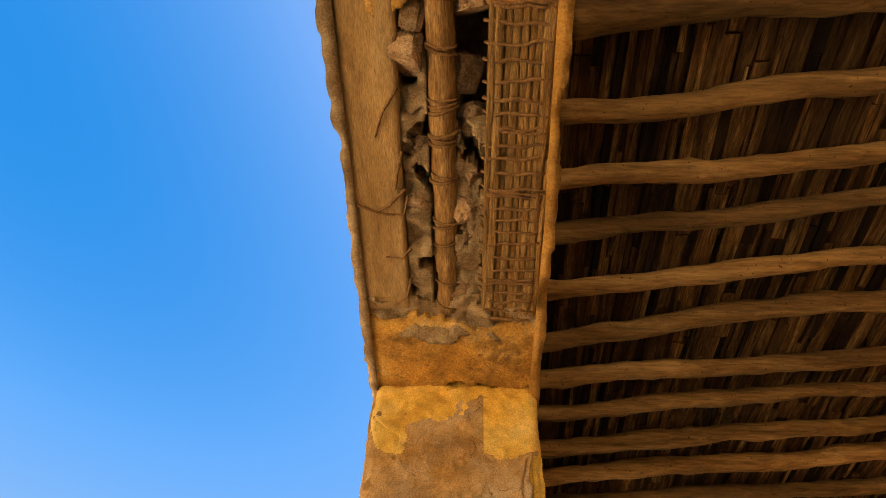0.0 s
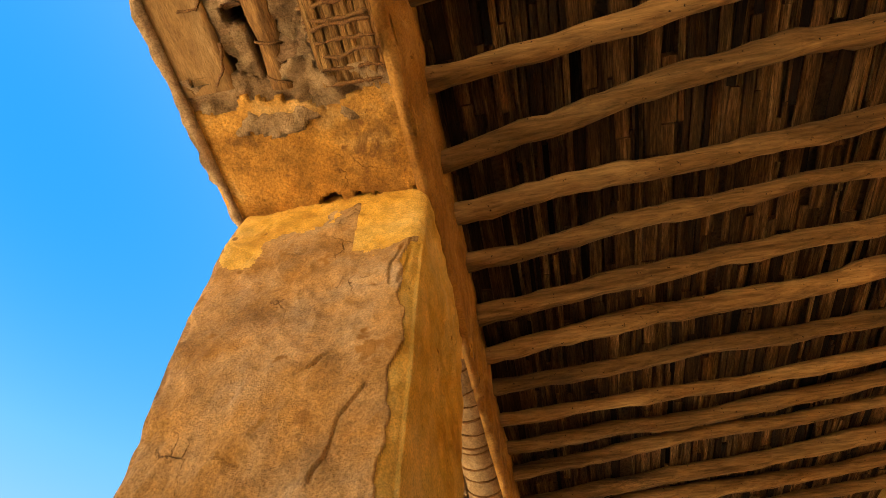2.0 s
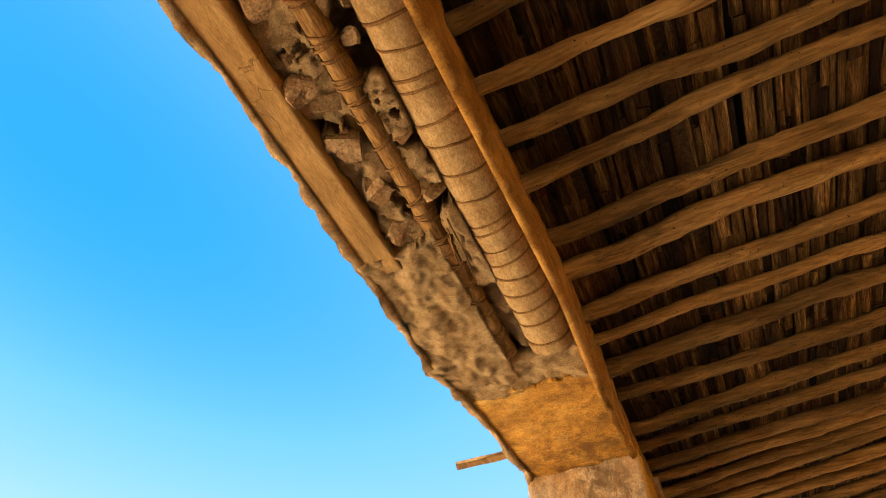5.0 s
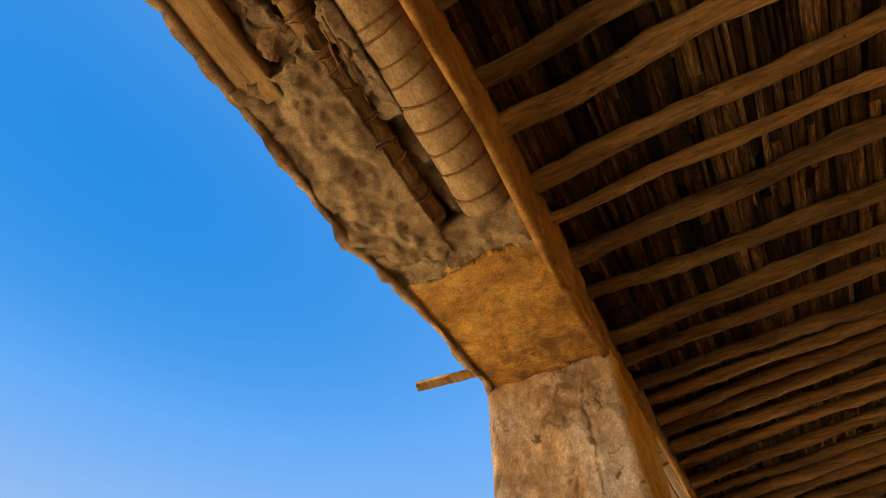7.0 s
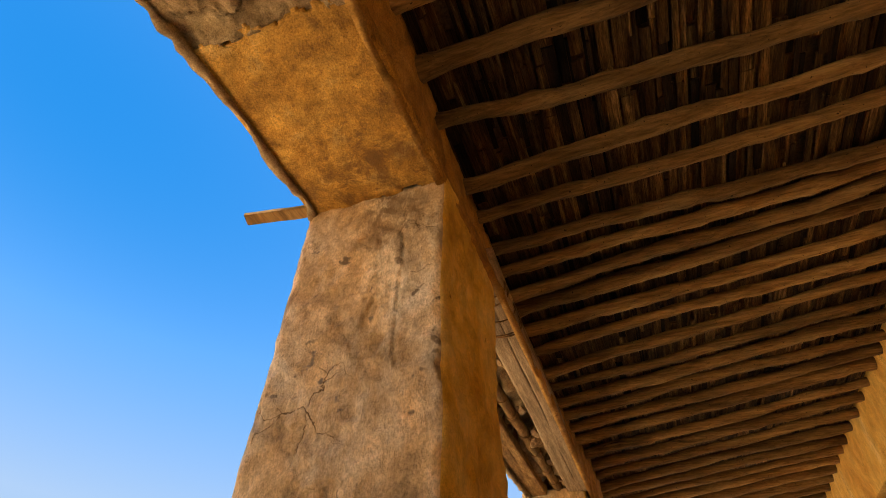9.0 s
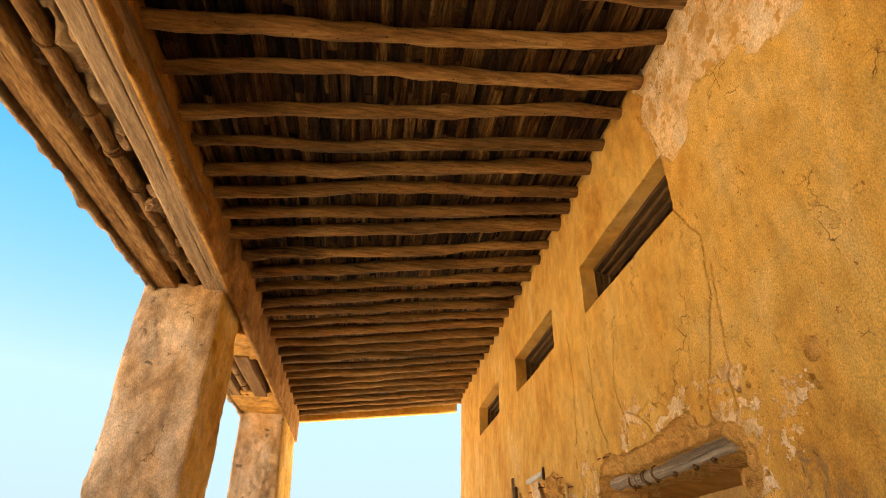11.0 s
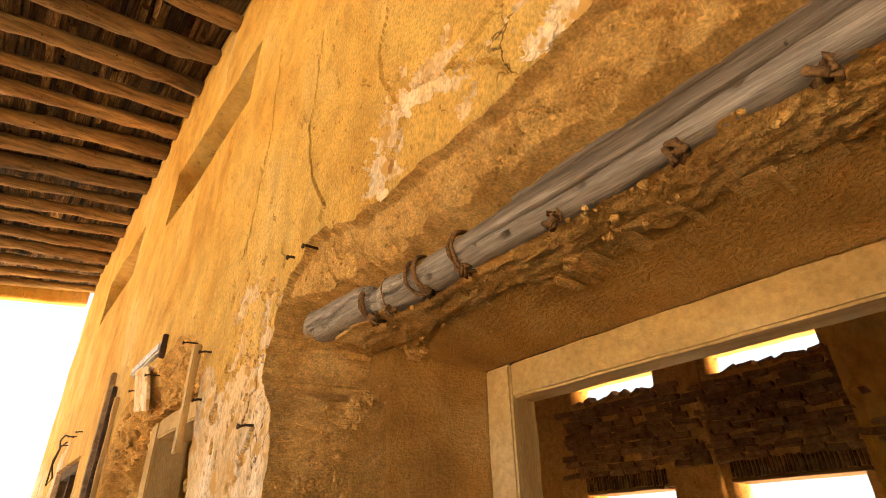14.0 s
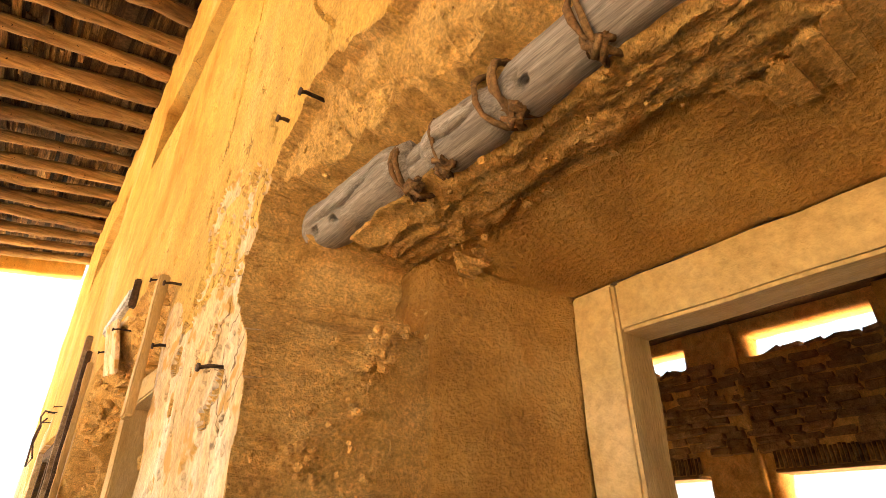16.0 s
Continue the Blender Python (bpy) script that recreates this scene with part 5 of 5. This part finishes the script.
structure("pier_room_plastered", relief("pier_room_plastered", steps((10.75, 11.36, 0.03)), steps((0, 3.72, 0.04)), lambda u, v: xyz(9.66 + 0.02 * rough(xyz(0 * u, u, v), 0.2, 3, 5) + 0.06 * (v < 2.62 + 0.25 * rough(xyz(u, 0 * u, 0 * u), 0.3, 3, 2)), u, v),
                                        lambda u, v: xyz(0 * u + 9.81, u, v), OCHRE), "mud pier with hanging rests of ochre plaster")


# ---- crumbled mud ----
def clod_mesh(name, spots, seed, mat):
    """Small angular clods joined into one mesh; spots are rows of x, y, z, radius."""
    rnd = np.random.default_rng(seed)
    g = np.array([(a, b, c) for a in (-1, 0, 1) for b in (-1, 0, 1) for c in (-1, 0, 1) if (a, b, c) != (0, 0, 0)], float)
    key = {tuple(int(k) for k in p): i for i, p in enumerate(g)}
    faces = []
    for axis in range(3):
        for s in (-1, 1):
            for a in (-1, 0):
                for b in (-1, 0):
                    q = []
                    for da, db in ((0, 0), (1, 0), (1, 1), (0, 1)):
                        p = [0, 0, 0]
                        p[axis], p[(axis + 1) % 3], p[(axis + 2) % 3] = s, a + da, b + db
                        q.append(key[tuple(p)])
                    faces.append(q if s > 0 else q[::-1])
    ball = g / np.linalg.norm(g, axis=1)[:, None]
    faces = np.array(faces)
    n = len(spots)
    turn = np.array([np.array(Euler(rnd.uniform(0, 6.28, 3)).to_matrix()) for _ in range(n)])
    shape = ball[None] * rnd.uniform(0.68, 1.2, (n, len(ball), 1)) * rnd.uniform(0.65, 1.3, (n, 1, 3))
    verts = np.einsum("nij,nkj->nki", turn, shape) * spots[:, None, 3:4] + spots[:, None, :3]
    quads = faces[None] + (np.arange(n) * len(ball))[:, None, None]
    return mesh_from(name, verts.reshape(-1, 3), quads.reshape(-1, 4), mat, smooth=False)


def clods(count, y0, y1, z0, z1, outline, edge, sizes, seed):
    """Clod spots over an area of fallen plaster, in drifts."""
    rnd = np.random.default_rng(seed)
    y, z = rnd.uniform(y0, y1, count), rnd.uniform(z0, z1, count)
    ok = (loss_reach(y, z, outline, edge) > 0.012) & wall_keep(y, z)
    drift = rough(xyz(0 * y, y, z), 0.14, 3, seed)
    ok &= drift + rnd.uniform(-0.5, 0.5, count) > -0.05
    y, z = y[ok], z[ok]
    r = sizes[0] + (sizes[1] - sizes[0]) * rnd.random(len(y)) ** 4
    p = wall_face(y, z)
    return np.stack([p[:, 0] + 0.2 * r, p[:, 1], p[:, 2], r], 1)


CLOD = material("mud_clods", [(0.40, 0.205, 0.045), (0.51, 0.285, 0.072), (0.60, 0.36, 0.11)], 0.06, 0.005, bump=1.0, depth=0.004, contrast=0.4, island=0.25, tone=1.3)
spots = clods(20000, 9.15, 10.87, 1.1, 2.2, LOSS_1, 11, (0.002, 0.007), 3)
spots = spots[(spots[:, 2] < 2.03) | (np.arange(len(spots)) % 3 == 0)]


def mud_lip(u, v):
    """Broken underside of the mud between the log and the smooth door head."""
    p = xyz(0 * u, u, v * 0.3)
    x = 3.556 + (0.150 + 0.03 * rough(xyz(u, 0 * u, 0 * u), 0.13, 3, 57)) * v
    sag = 0.006 * np.sin(np.pi * v) + 0.006 * rough(p, 0.07, 3, 53) + 0.006 * np.abs(rough(p, 0.022, 3, 55))
    return xyz(x + 0.012 * rough(p, 0.05, 3, 59), u, 1.978 - 0.008 * v - sag * np.clip(v * 4, 0.4, 1))


structure("mud_lip", relief("mud_lip", steps((9.37, 10.77, 0.006)), steps((0, 1, 0.03)), mud_lip, lambda u, v: xyz(3.565 + 0.15 * v, u, 0 * u + 2.01), MUD), "broken mud lip under the log over the doorway", "wall")
rnd_ = np.random.default_rng(8)
k = 350
ly = rnd_.uniform(9.35, 10.76, k)
lz = 1.974 + 0.010 * rough(xyz(ly, 0 * ly, 0 * ly), 0.16, 3, 4) + rnd_.normal(0, 0.006, k)
lip = np.stack([wall_face(ly, lz + 0.02)[:, 0] + rnd_.uniform(-0.02, 0.05, k), ly, lz, 0.0025 + 0.007 * rnd_.random(k) ** 3], 1)
lz = rnd_.uniform(1.1, 1.95, k)
cy = 10.755 + 0.012 * rough(xyz(lz, 0 * lz, 0 * lz), 0.14, 3, 6) + rnd_.normal(0, 0.008, k)
jamb = np.stack([wall_face(cy + 0.02, lz)[:, 0] + rnd_.uniform(-0.01, 0.03, k), cy, lz, 0.0025 + 0.007 * rnd_.random(k) ** 3], 1)
thing("mud_crumbs", clod_mesh("mud_crumbs", np.concatenate([spots, lip, jamb]), 5, CLOD), "crumbly brown mud clods where plaster fell round the doorway", "mud crumbs", "stuff")
far_spots = clods(6000, 11.4, 13.0, 1.1, 2.28, LOSS_2, 21, (0.005, 0.034), 13)
thing("mud_crumbs", clod_mesh("mud_crumbs", far_spots, 6, CLOD), "crumbly dark mud rubble where plaster fell round the far doorway", "mud crumbs", "stuff")
